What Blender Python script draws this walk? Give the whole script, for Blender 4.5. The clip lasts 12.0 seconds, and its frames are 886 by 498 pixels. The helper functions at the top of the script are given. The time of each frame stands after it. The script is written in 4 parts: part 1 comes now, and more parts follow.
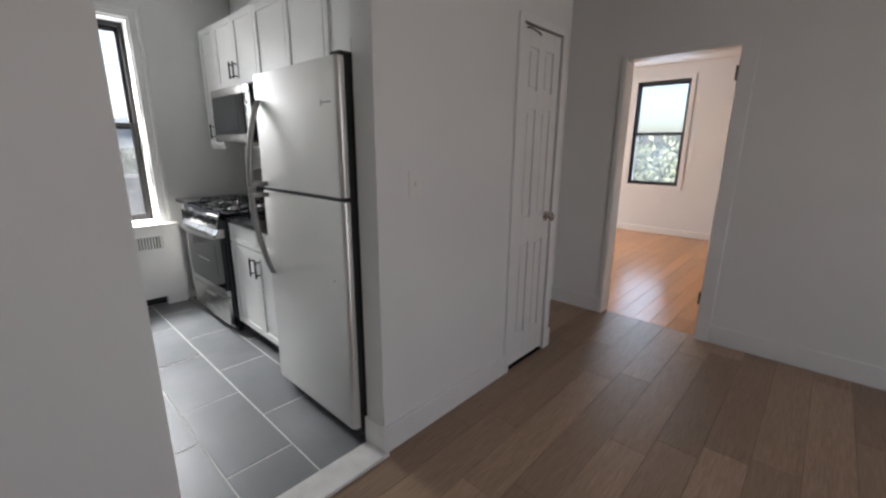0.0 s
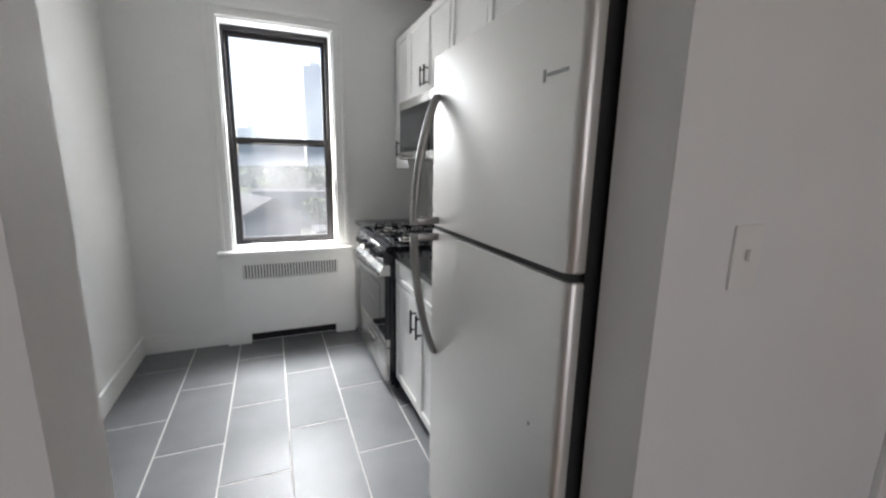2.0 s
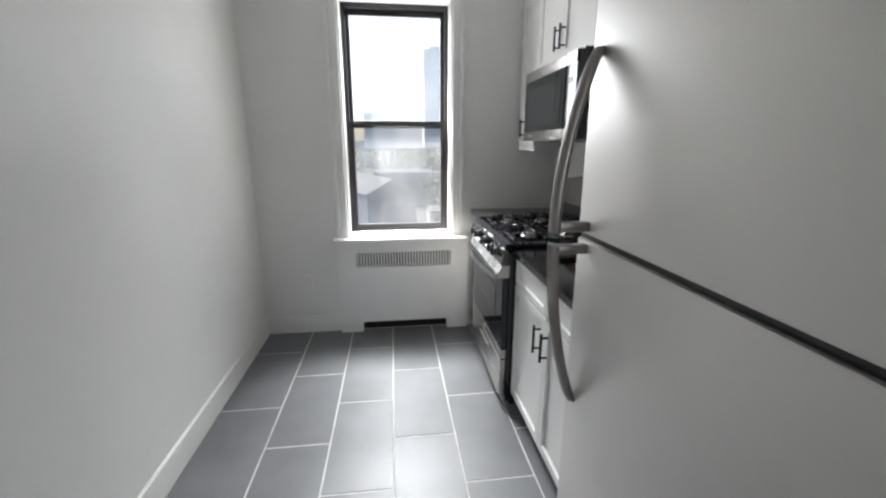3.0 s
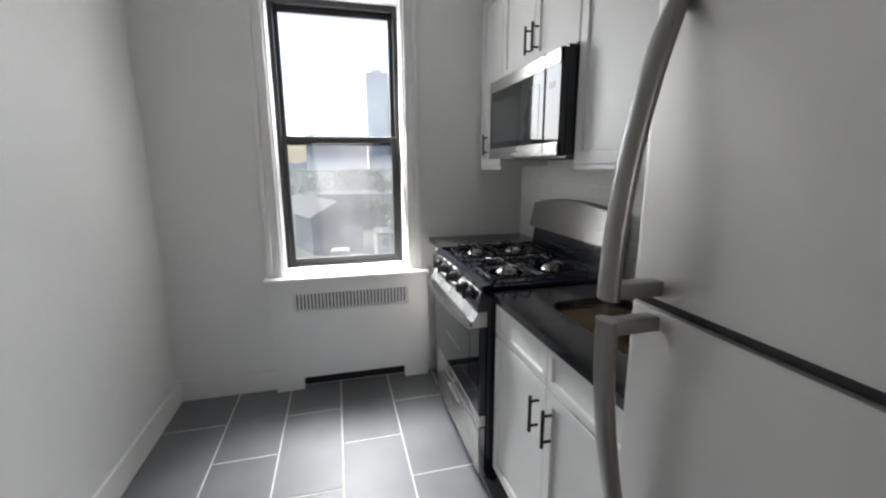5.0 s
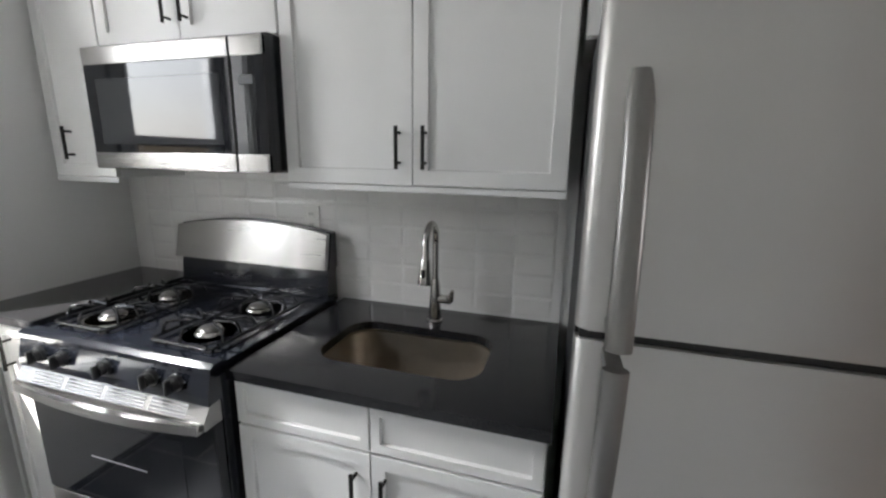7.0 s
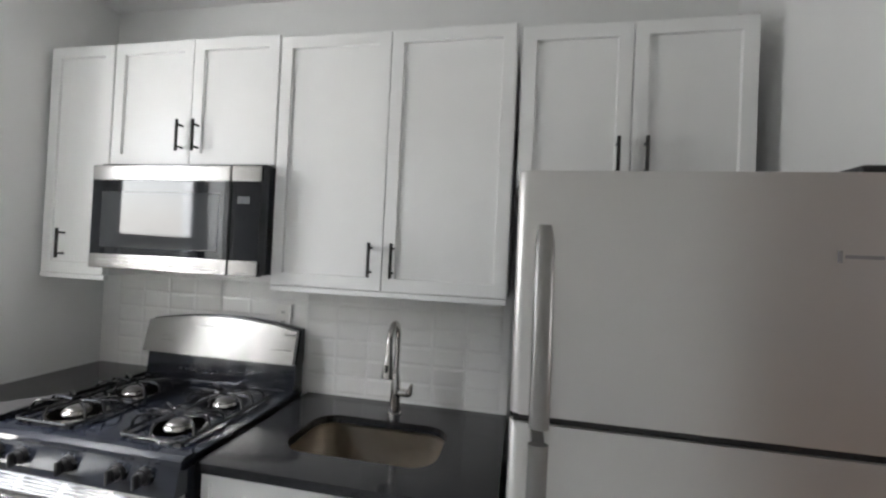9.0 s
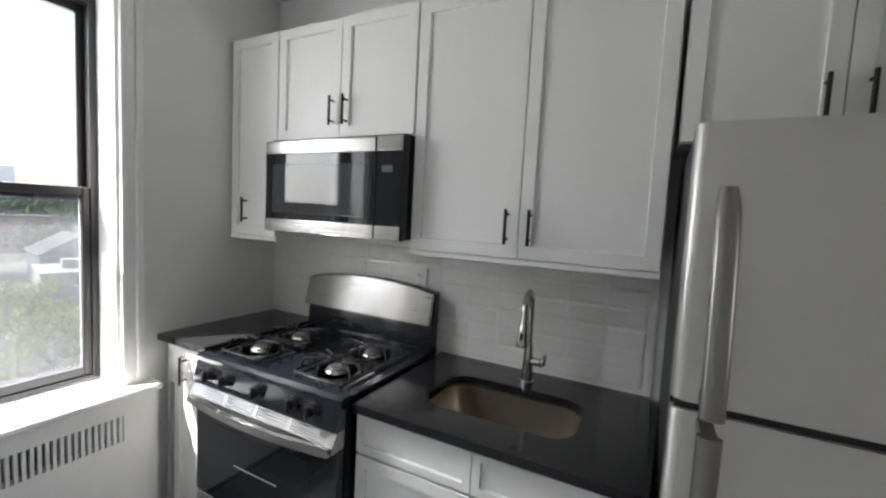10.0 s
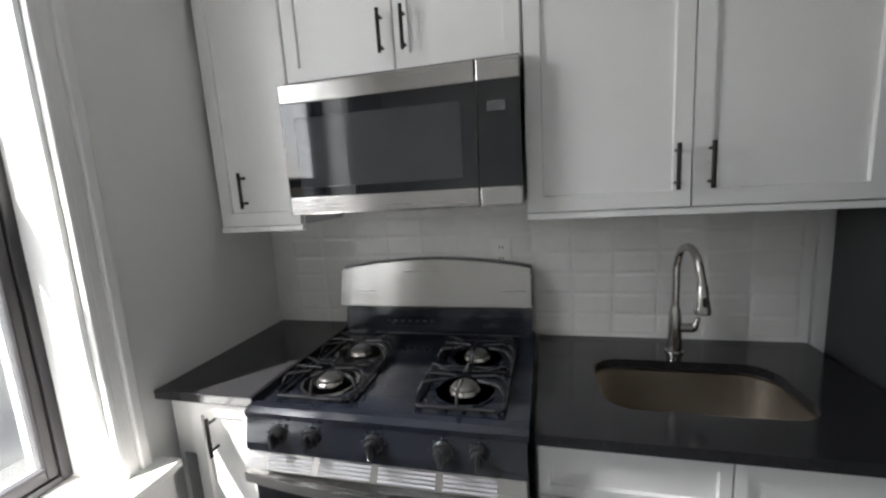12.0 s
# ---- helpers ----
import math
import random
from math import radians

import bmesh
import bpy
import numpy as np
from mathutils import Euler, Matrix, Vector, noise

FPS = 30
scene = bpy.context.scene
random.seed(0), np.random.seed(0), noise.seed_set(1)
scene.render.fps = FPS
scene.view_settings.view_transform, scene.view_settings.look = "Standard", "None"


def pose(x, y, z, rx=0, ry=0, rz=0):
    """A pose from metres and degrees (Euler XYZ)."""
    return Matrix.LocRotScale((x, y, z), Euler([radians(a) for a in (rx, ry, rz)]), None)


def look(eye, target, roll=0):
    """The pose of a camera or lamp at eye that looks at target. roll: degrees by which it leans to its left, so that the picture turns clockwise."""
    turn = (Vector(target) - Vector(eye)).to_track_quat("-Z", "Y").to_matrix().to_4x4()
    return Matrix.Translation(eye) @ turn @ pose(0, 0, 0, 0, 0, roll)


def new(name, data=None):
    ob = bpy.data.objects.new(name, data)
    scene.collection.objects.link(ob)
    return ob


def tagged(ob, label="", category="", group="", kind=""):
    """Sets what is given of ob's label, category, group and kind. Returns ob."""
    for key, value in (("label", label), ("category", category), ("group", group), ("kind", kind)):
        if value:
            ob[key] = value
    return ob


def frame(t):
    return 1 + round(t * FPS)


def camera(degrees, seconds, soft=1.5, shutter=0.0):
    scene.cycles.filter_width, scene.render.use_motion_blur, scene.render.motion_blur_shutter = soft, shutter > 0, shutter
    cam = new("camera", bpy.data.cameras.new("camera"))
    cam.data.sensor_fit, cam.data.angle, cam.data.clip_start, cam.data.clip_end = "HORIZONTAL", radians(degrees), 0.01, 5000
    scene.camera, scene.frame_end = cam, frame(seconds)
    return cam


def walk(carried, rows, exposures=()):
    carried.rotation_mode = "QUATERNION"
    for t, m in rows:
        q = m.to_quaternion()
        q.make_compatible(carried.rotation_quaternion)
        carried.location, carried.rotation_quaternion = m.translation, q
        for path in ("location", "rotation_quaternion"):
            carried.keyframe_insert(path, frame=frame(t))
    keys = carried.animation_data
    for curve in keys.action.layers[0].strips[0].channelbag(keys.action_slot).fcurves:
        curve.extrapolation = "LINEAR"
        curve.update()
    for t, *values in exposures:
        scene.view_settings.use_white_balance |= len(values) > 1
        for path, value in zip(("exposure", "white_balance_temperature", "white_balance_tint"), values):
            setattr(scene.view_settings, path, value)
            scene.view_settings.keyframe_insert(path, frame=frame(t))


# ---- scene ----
cam = camera(94.2, 12.0, soft=2.4)
STOPS = [(0.0, 3.25), (1.0, 3.3), (2.0, 3.42), (2.7, 3.37), (4.5, 3.15), (5.5, 3.15), (6.0, 3.1), (6.5, 3.25), (8.5, 3.78), (9.5, 3.52), (10.0, 3.25), (10.5, 3.2), (11.0, 3.05), (12.0, 3.1)]
PATH = [
    (0, (0.318, 0.265, 1.388), (-1.0, 1.689, 0.907), 0.4),
    (0.5, (0.188, 0.303, 1.376), (-1.012, 1.842, 0.939), 3.0),
    (1, (-0.065, 0.361, 1.394), (-1.49, 1.71, 1.007), -1.0),
    (1.5, (-0.272, 0.519, 1.394), (-1.859, 1.687, 1.057), 1.3),
    (2, (-0.521, 0.706, 1.38), (-2.332, 1.459, 0.985), 1.1),
    (2.5, (-0.753, 0.735, 1.398), (-2.646, 1.166, 0.918), -0.0),
    (4.5, (-1.082, 0.803, 1.360), (-3.036, 0.788, 0.947), 0.8),
    (5, (-1.316, 0.757, 1.380), (-3.216, 1.244, 0.987), -0.3),
    (5.5, (-1.577, 0.692, 1.419), (-3.413, 1.461, 1.224), 0.2),
    (6, (-1.797, 0.686, 1.462), (-3.382, 1.891, 1.276), 2.8),
    (6.5, (-1.925, 0.612, 1.467), (-2.749, 2.383, 1.039), 0.5),
    (8.5, (-1.865, 0.283, 1.503), (-2.206, 2.23, 1.197), 1.5),
    (9, (-1.868, 0.277, 1.529), (-2.25, 2.24, 1.556), 2.6),
    (9.5, (-1.899, 0.284, 1.542), (-2.541, 2.177, 1.579), 2.9),
    (10, (-1.937, 0.286, 1.521), (-2.847, 2.061, 1.365), 3.0),
    (10.5, (-2.044, 0.293, 1.483), (-3.107, 1.941, 1.09), 3.1),
    (11, (-2.254, 0.244, 1.489), (-3.545, 1.709, 1.058), -2.1),
    (11.5, (-2.448, 0.288, 1.456), (-3.458, 1.949, 0.985), -0.2),
    (12, (-2.74, 0.418, 1.494), (-3.228, 2.331, 1.175), -3.5),
]
walk(cam, [(t, look(eye, target, roll)) for t, eye, target, roll in PATH], STOPS)

# ---- daylight ----
SUN_TRAVEL = Vector((1.0, 1.3, -2.1)).normalized()
world = bpy.data.worlds.new("daylight")
scene.world = world
world.use_nodes = True
wn = world.node_tree.nodes
sky = wn.new("ShaderNodeTexSky")
sky.sky_type = "NISHITA"
sky.sun_disc = False
sky.sun_elevation = math.asin(-SUN_TRAVEL.z)
sky.sun_rotation = math.atan2(-SUN_TRAVEL.x, -SUN_TRAVEL.y)
sky.dust_density = 3.0
sky.air_density = 1.0
wn["Background"].inputs["Strength"].default_value = 0.05
world.node_tree.links.new(sky.outputs[0], wn["Background"].inputs["Color"])
sun = new("sun", bpy.data.lights.new("sun", "SUN"))
sun.data.energy = 2.4
sun.data.angle = radians(0.6)
sun.data.color = (1.0, 0.95, 0.87)
sun.matrix_world = look((-20, -26, 32), Vector((-20, -26, 32)) + SUN_TRAVEL)


def sky_lamp(name, at, aim, w, h, watts, colour=(0.93, 0.96, 1.0)):
    """An area lamp standing in for the sky's light, at a seen or added window."""
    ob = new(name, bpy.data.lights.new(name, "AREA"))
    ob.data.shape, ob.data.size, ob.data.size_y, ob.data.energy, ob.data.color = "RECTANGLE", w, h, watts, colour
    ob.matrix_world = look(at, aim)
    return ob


# next two: fill lamps in invented openings, out of view, brightening hall and bedroom
sky_lamp("hall_fill_lamp", (2.98, 0.9, 1.55), (0, 0.9, 1.3), 1.4, 1.5, 2.2, (1.0, 0.93, 0.94))
sky_lamp("bedroom_fill_lamp", (-4.58, 5.7, 1.55), (0, 5.7, 1.2), 1.4, 1.5, 5.2, (1.0, 0.95, 0.92))
sky_lamp("bedroom_far_window_daylight", (-1.845, 7.99, 1.62), (-1.4, 4.0, 1.2), 0.74, 1.5, 2.6, (0.66, 0.80, 1.0))

# added lamp hung outside above the kitchen window, out of view, boosting the skylight
sky_lamp("kitchen_outside_fill", (-5.1, 0.80, 3.5), (-3.6, 0.80, 1.2), 1.6, 1.4, 100.0, (0.97, 0.985, 1.0))
# added lamp for the sky's light in the kitchen window's upper half
sky_lamp("kitchen_upper_daylight", (-4.13, 0.80, 1.92), (-2.0, 0.80, 1.92), 0.68, 0.75, 1.4, (0.99, 0.99, 1.0))


# ---- materials ----
def material(name, colour, rough=0.6, metal=0.0, vary=0.06, scale=6.0, bump=0.0, bump_scale=120.0, spec=0.5,
             stretch=(1, 1, 1), random_tone=0.0, coat=0.0, brushed=0.0, uneven=0.2):
    """A surface with stains at one scale, fine relief at another, and some tone from piece to piece."""
    m = bpy.data.materials.new(name)
    m.use_nodes = True
    nt = m.node_tree
    n, link = nt.nodes, nt.links.new
    b = n["Principled BSDF"]
    b.inputs["Roughness"].default_value = rough
    b.inputs["Metallic"].default_value = metal
    b.inputs["Specular IOR Level"].default_value = spec
    b.inputs["Coat Weight"].default_value = coat
    b.inputs["Coat Roughness"].default_value = 0.08
    if brushed:
        tangent = n.new("ShaderNodeCombineXYZ")
        tangent.inputs["Z"].default_value = 1.0
        link(tangent.outputs[0], b.inputs["Tangent"])
        b.inputs["Anisotropic"].default_value = brushed
    geo = n.new("ShaderNodeNewGeometry")
    mp = n.new("ShaderNodeMapping")
    mp.inputs["Scale"].default_value = stretch
    link(geo.outputs["Position"], mp.inputs["Vector"])
    stain = n.new("ShaderNodeTexNoise")
    stain.inputs["Scale"].default_value = scale
    stain.inputs["Detail"].default_value = 5
    link(mp.outputs[0], stain.inputs["Vector"])
    fine = n.new("ShaderNodeTexNoise")
    fine.inputs["Scale"].default_value = bump_scale
    fine.inputs["Detail"].default_value = 4
    link(mp.outputs[0], fine.inputs["Vector"])
    ramp = n.new("ShaderNodeMapRange")
    ramp.inputs["From Min"].default_value, ramp.inputs["From Max"].default_value = 0.3, 0.7
    ramp.inputs["To Min"].default_value, ramp.inputs["To Max"].default_value = 1 - vary, 1 + vary
    link(stain.outputs["Fac"], ramp.inputs["Value"])
    tone = ramp.outputs[0]
    if random_tone:
        info = n.new("ShaderNodeObjectInfo")
        rr = n.new("ShaderNodeMapRange")
        rr.inputs["To Min"].default_value, rr.inputs["To Max"].default_value = 1 - random_tone, 1 + random_tone
        link(info.outputs["Random"], rr.inputs["Value"])
        mul = n.new("ShaderNodeMath")
        mul.operation = "MULTIPLY"
        link(tone, mul.inputs[0])
        link(rr.outputs[0], mul.inputs[1])
        tone = mul.outputs[0]
    hsv = n.new("ShaderNodeHueSaturation")
    hsv.inputs["Color"].default_value = (*colour, 1)
    link(tone, hsv.inputs["Value"])
    link(hsv.outputs[0], b.inputs["Base Color"])
    rough_map = n.new("ShaderNodeMapRange")
    rough_map.inputs["To Min"].default_value, rough_map.inputs["To Max"].default_value = rough * (1 - uneven), min(1, rough * (1 + uneven))
    link(fine.outputs["Fac"], rough_map.inputs["Value"])
    link(rough_map.outputs[0], b.inputs["Roughness"])
    if bump:
        bp = n.new("ShaderNodeBump")
        bp.inputs["Strength"].default_value = bump
        bp.inputs["Distance"].default_value = 0.002
        link(fine.outputs["Fac"], bp.inputs["Height"])
        link(bp.outputs[0], b.inputs["Normal"])
    return m


def wood(name, light, dark, rough, along, random_tone):
    """Boards: long grain along one axis, a darker figure, a tone for each board."""
    m = material(name, light, rough, 0, 0.05, 3, 0.15, 90, 0.5, along, random_tone)
    nt = m.node_tree
    n, link = nt.nodes, nt.links.new
    hsv = n["Hue/Saturation/Value"]
    grain = n.new("ShaderNodeTexNoise")
    grain.inputs["Scale"].default_value = 22
    grain.inputs["Detail"].default_value = 8
    grain.inputs["Roughness"].default_value = 0.7
    grain.inputs["Distortion"].default_value = 0.6
    link(n["Mapping"].outputs[0], grain.inputs["Vector"])
    ramp = n.new("ShaderNodeValToRGB")
    ramp.color_ramp.elements[0].position, ramp.color_ramp.elements[1].position = 0.35, 0.65
    ramp.color_ramp.elements[0].color = (*dark, 1)
    ramp.color_ramp.elements[1].color = (*light, 1)
    link(grain.outputs["Fac"], ramp.inputs[0])
    link(ramp.outputs[0], hsv.inputs["Color"])
    return m


def glass_pane(name, veil, clarity):
    """Window glass with a thin film of dust that catches the light."""
    m = bpy.data.materials.new(name)
    m.use_nodes = True
    nt = m.node_tree
    n, link = nt.nodes, nt.links.new
    n.remove(n["Principled BSDF"])
    clear = n.new("ShaderNodeBsdfTransparent")
    clear.inputs["Color"].default_value = (clarity, clarity * 1.01, clarity * 1.02, 1)
    gloss = n.new("ShaderNodeBsdfGlossy")
    gloss.inputs["Roughness"].default_value = 0.02
    facing = n.new("ShaderNodeLayerWeight")
    facing.inputs["Blend"].default_value = 0.5
    rise = n.new("ShaderNodeMath")
    rise.operation = "POWER"
    rise.inputs[1].default_value = 5.0
    link(facing.outputs["Facing"], rise.inputs[0])
    fres = n.new("ShaderNodeMapRange")
    fres.inputs["To Min"].default_value, fres.inputs["To Max"].default_value = 0.04, 1.0
    link(rise.outputs[0], fres.inputs["Value"])
    dust = n.new("ShaderNodeBsdfTranslucent")
    dust.inputs["Color"].default_value = (0.8, 0.82, 0.85, 1)
    noise_tex = n.new("ShaderNodeTexNoise")
    noise_tex.inputs["Scale"].default_value = 3.5
    noise_tex.inputs["Detail"].default_value = 6
    geo = n.new("ShaderNodeNewGeometry")
    link(geo.outputs["Position"], noise_tex.inputs["Vector"])
    amount = n.new("ShaderNodeMapRange")
    amount.inputs["From Min"].default_value, amount.inputs["From Max"].default_value = 0.3, 0.7
    amount.inputs["To Min"].default_value, amount.inputs["To Max"].default_value = veil * 0.6, veil * 1.4
    link(noise_tex.outputs["Fac"], amount.inputs["Value"])
    a = n.new("ShaderNodeMixShader")
    link(amount.outputs[0], a.inputs[0])
    link(clear.outputs[0], a.inputs[1])
    link(dust.outputs[0], a.inputs[2])
    c = n.new("ShaderNodeMixShader")
    link(fres.outputs[0], c.inputs[0])
    link(a.outputs[0], c.inputs[1])
    link(gloss.outputs[0], c.inputs[2])
    link(c.outputs[0], n["Material Output"].inputs["Surface"])
    return m


WALL = material("wall_paint", (0.78, 0.78, 0.768), 0.55, vary=0.03, scale=1.6, bump=0.25, bump_scale=160)
CEIL = material("ceiling_paint", (0.8, 0.8, 0.79), 0.8, vary=0.03, scale=1.2, bump=0.2)
TRIM = material("trim_gloss_paint", (0.8, 0.8, 0.79), 0.35, vary=0.03, scale=5, bump=0.12, bump_scale=60)
CABINET = material("cabinet_lacquer", (0.82, 0.818, 0.805), 0.38, vary=0.02, scale=4, bump=0.05, bump_scale=200)
CAB_IN = material("cabinet_underside", (0.6, 0.55, 0.47), 0.6)
BLACK_METAL = material("dark_bronze_metal", (0.03, 0.028, 0.026), 0.35, 0.8, vary=0.1)
WINDOW_BLACK = material("dark_bronze_window_frame", (0.022, 0.02, 0.022), 0.42, 0.2, vary=0.12, scale=8, bump=0.08)
STEEL = material("brushed_steel", (0.48, 0.468, 0.45), 0.27, 1.0, vary=0.03, scale=3, stretch=(0.04, 1, 1), brushed=0.7, uneven=0.04)
STEEL_V = material("brushed_fridge_steel", (0.71, 0.695, 0.675), 0.46, 1.0, vary=0.05, scale=2, bump=0.01, bump_scale=260, stretch=(0.04, 1, 1), brushed=0.4, uneven=0.06)
HANDLE = material("satin_grey_metal", (0.29, 0.282, 0.272), 0.36, 0.9, vary=0.05, scale=8, bump=0.04, bump_scale=260)
CHROME = material("satin_nickel", (0.55, 0.53, 0.5), 0.22, 1.0, vary=0.05, scale=20)
SINK_STEEL = material("sink_steel", (0.76, 0.69, 0.60), 0.36, 0.95, vary=0.06, scale=9, bump=0.06, bump_scale=220)
# the faint blue in this black stands in for reflected sky
ENAMEL = material("black_enamel", (0.011, 0.013, 0.020), 0.13, vary=0.15, scale=9, coat=0.4)
IRON = material("cast_iron", (0.016, 0.016, 0.018), 0.2, vary=0.2, scale=30, bump=0.1, coat=0.4)
# grey that paints the shade behind the radiator grille
GRILLE_SHADE = material("grey_grille_shade", (0.10, 0.098, 0.095), 0.8, vary=0.2)
DARK_GLASS = material("black_glass", (0.008, 0.009, 0.012), 0.05, vary=0.1, spec=0.6)
SCREEN_GLASS = material("microwave_window_mesh", (0.045, 0.047, 0.05), 0.04, vary=0.05, spec=0.55, uneven=0.0)
DARK_BODY = material("dark_grey_appliance_side", (0.03, 0.031, 0.034), 0.5, vary=0.1, bump=0.3, bump_scale=300)
GRANITE = material("black_granite", (0.016, 0.016, 0.018), 0.12, vary=0.5, scale=240, bump=0.02, bump_scale=80, coat=0.2)
OVEN_WINDOW = material("smoked_oven_window", (0.015, 0.016, 0.019), 0.06, vary=0.1, spec=0.6)
DISPLAY = material("dim_display", (0.09, 0.095, 0.1), 0.2)
PLASTIC_W = material("white_plastic", (0.8, 0.79, 0.76), 0.35, vary=0.02)
PLASTIC_B = material("black_plastic", (0.015, 0.015, 0.016), 0.3, vary=0.1)
GREY_MARK = material("grey_print", (0.3, 0.3, 0.31), 0.4)
PALE_MARK = material("pale_print", (0.62, 0.62, 0.6), 0.4)
SLATE = material("grey_porcelain_tile", (0.145, 0.148, 0.157), 0.42, vary=0.16, scale=3.0, bump_scale=9, random_tone=0.1, uneven=0.12)
GROUT = material("pale_grout", (0.58, 0.57, 0.55), 0.85, vary=0.15, scale=14, bump=0.3)
SPLASH = material("white_glazed_tile", (0.8, 0.79, 0.77), 0.16, vary=0.03, scale=9, bump=0.06, bump_scale=30, random_tone=0.02)
SPLASH_GROUT = material("white_grout", (0.76, 0.755, 0.74), 0.8, vary=0.05)
MARBLE = material("white_marble_saddle", (0.72, 0.71, 0.69), 0.3, vary=0.1, scale=12)
HALL_WOOD = wood("brown_vinyl_plank", (0.40, 0.275, 0.185), (0.27, 0.18, 0.12), 0.34, (6, 0.35, 1), 0.22)
BED_WOOD = wood("orange_oak_boards", (0.62, 0.28, 0.095), (0.5, 0.21, 0.065), 0.2, (6, 0.35, 1), 0.12)
# near-black painted in for shade in holes and gaps; also lies under planks
GAP_SHADE = material("gap_shade_black", (0.01, 0.01, 0.01), 0.9)
# veil is the dust; clarity tints the panes to dim the outdoor view
GLASS = glass_pane("window_glass", 0.012, 0.88)
DUSTY_TINTED_GLASS = glass_pane("dusty_tinted_window_glass", 0.04, 0.70)
BRICK = material("tan_brick", (0.22, 0.13, 0.09), 0.9, vary=0.2, scale=3, spec=0.1, uneven=0.0)
ROOF_GREY = material("grey_shingle", (0.065, 0.065, 0.07), 0.85, vary=0.2, scale=1.5, spec=0.1, uneven=0.0)
ROOF_GREEN = material("green_roof", (0.05, 0.13, 0.07), 0.7, vary=0.12, scale=0.8, spec=0.1, uneven=0.0)
SIDING = material("pale_siding", (0.2, 0.193, 0.18), 0.8, vary=0.1, scale=0.6, spec=0.1, uneven=0.0)
SIDING_DARK = material("slate_siding", (0.09, 0.1, 0.12), 0.8, vary=0.1, scale=0.6, spec=0.1, uneven=0.0)
# distance haze is put into the next two base colours
TOWER = material("haze_tinted_concrete", (0.58, 0.58, 0.59), 0.9, vary=0.06, scale=0.05, spec=0.1, uneven=0.0)
RIDGE = material("haze_tinted_ridge", (0.2, 0.23, 0.27), 0.95, vary=0.15, scale=0.01, spec=0.1, uneven=0.0)
TARP = material("blue_tarpaulin", (0.035, 0.055, 0.15), 0.6, vary=0.2, scale=2, spec=0.1, uneven=0.0)
GROUND = material("grey_lots_and_grass", (0.07, 0.073, 0.065), 0.95, vary=0.5, scale=0.08, spec=0.1, uneven=0.0)
LEAF = material("foliage", (0.13, 0.15, 0.012), 0.7, vary=0.4, scale=2.0, spec=0.1, uneven=0.0)
LEAF_FAR = material("far_foliage", (0.06, 0.085, 0.04), 0.8, vary=0.4, scale=0.3, spec=0.1, uneven=0.0)
# foliage paled so the colour carries the window's washed-out glare
LEAF_WASHED = material("washed_out_foliage", (0.34, 0.38, 0.27), 0.7, vary=0.3, scale=2.0, spec=0.1, uneven=0.0)
BARK = material("bark", (0.1, 0.075, 0.055), 0.9, vary=0.3, scale=8, spec=0.1, uneven=0.0)

# ---- building blocks ----
ORIGIN = {}


def box(bm, x0, x1, y0, y1, z0, z1, bevel=0.0, seg=2):
    r = bmesh.ops.create_cube(bm, size=1, matrix=Matrix.Translation(((x0 + x1) / 2, (y0 + y1) / 2, (z0 + z1) / 2))
                              @ Matrix.Diagonal((abs(x1 - x0), abs(y1 - y0), abs(z1 - z0), 1)))
    if bevel:
        edges = list({e for v in r["verts"] for e in v.link_edges})
        bmesh.ops.bevel(bm, geom=edges, offset=bevel, segments=seg, affect="EDGES", profile=0.5)
    return bm


def rod(bm, a, b, r, r2=None, n=16):
    a, b = Vector(a), Vector(b)
    m = Matrix.Translation((a + b) / 2) @ (b - a).to_track_quat("Z", "Y").to_matrix().to_4x4()
    bmesh.ops.create_cone(bm, cap_ends=True, segments=n, radius1=r, radius2=r if r2 is None else r2, depth=(b - a).length, matrix=m)
    return bm


def tube(bm, pts, radii, n=14):
    """A round tube along points, its ends closed."""
    pts = [Vector(p) for p in pts]
    loops = []
    for i, p in enumerate(pts):
        d = (pts[min(i + 1, len(pts) - 1)] - pts[max(i - 1, 0)]).normalized()
        side = d.cross(Vector((1, 0, 0)))
        if side.length < 0.1:
            side = d.cross(Vector((0, 1, 0)))
        side.normalize()
        up = d.cross(side)
        r = radii[i] if isinstance(radii, (list, tuple)) else radii
        loops.append([bm.verts.new(p + r * (math.cos(2 * math.pi * k / n) * side + math.sin(2 * math.pi * k / n) * up)) for k in range(n)])
    for a, b in zip(loops, loops[1:]):
        for k in range(n):
            bm.faces.new((a[k], a[(k + 1) % n], b[(k + 1) % n], b[k]))
    bm.faces.new(loops[0][::-1])
    bm.faces.new(loops[-1])
    return bm


def rounded(cx, cy, w, d, r, n=7):
    """Points of a rounded rectangle."""
    out = []
    for sx, sy, a0 in ((1, 1, 0), (-1, 1, 90), (-1, -1, 180), (1, -1, 270)):
        for k in range(n):
            a = radians(a0 + 90 * k / (n - 1))
            out.append((cx + sx * (w / 2 - r) + r * math.cos(a), cy + sy * (d / 2 - r) + r * math.sin(a)))
    return out


def loft(bm, loops, close_last=True):
    vs = [[bm.verts.new(p) for p in l] for l in loops]
    for a, b in zip(vs, vs[1:]):
        for k in range(len(a)):
            bm.faces.new((a[k], a[(k + 1) % len(a)], b[(k + 1) % len(a)], b[k]))
    if close_last:
        bm.faces.new(vs[-1])
    return vs


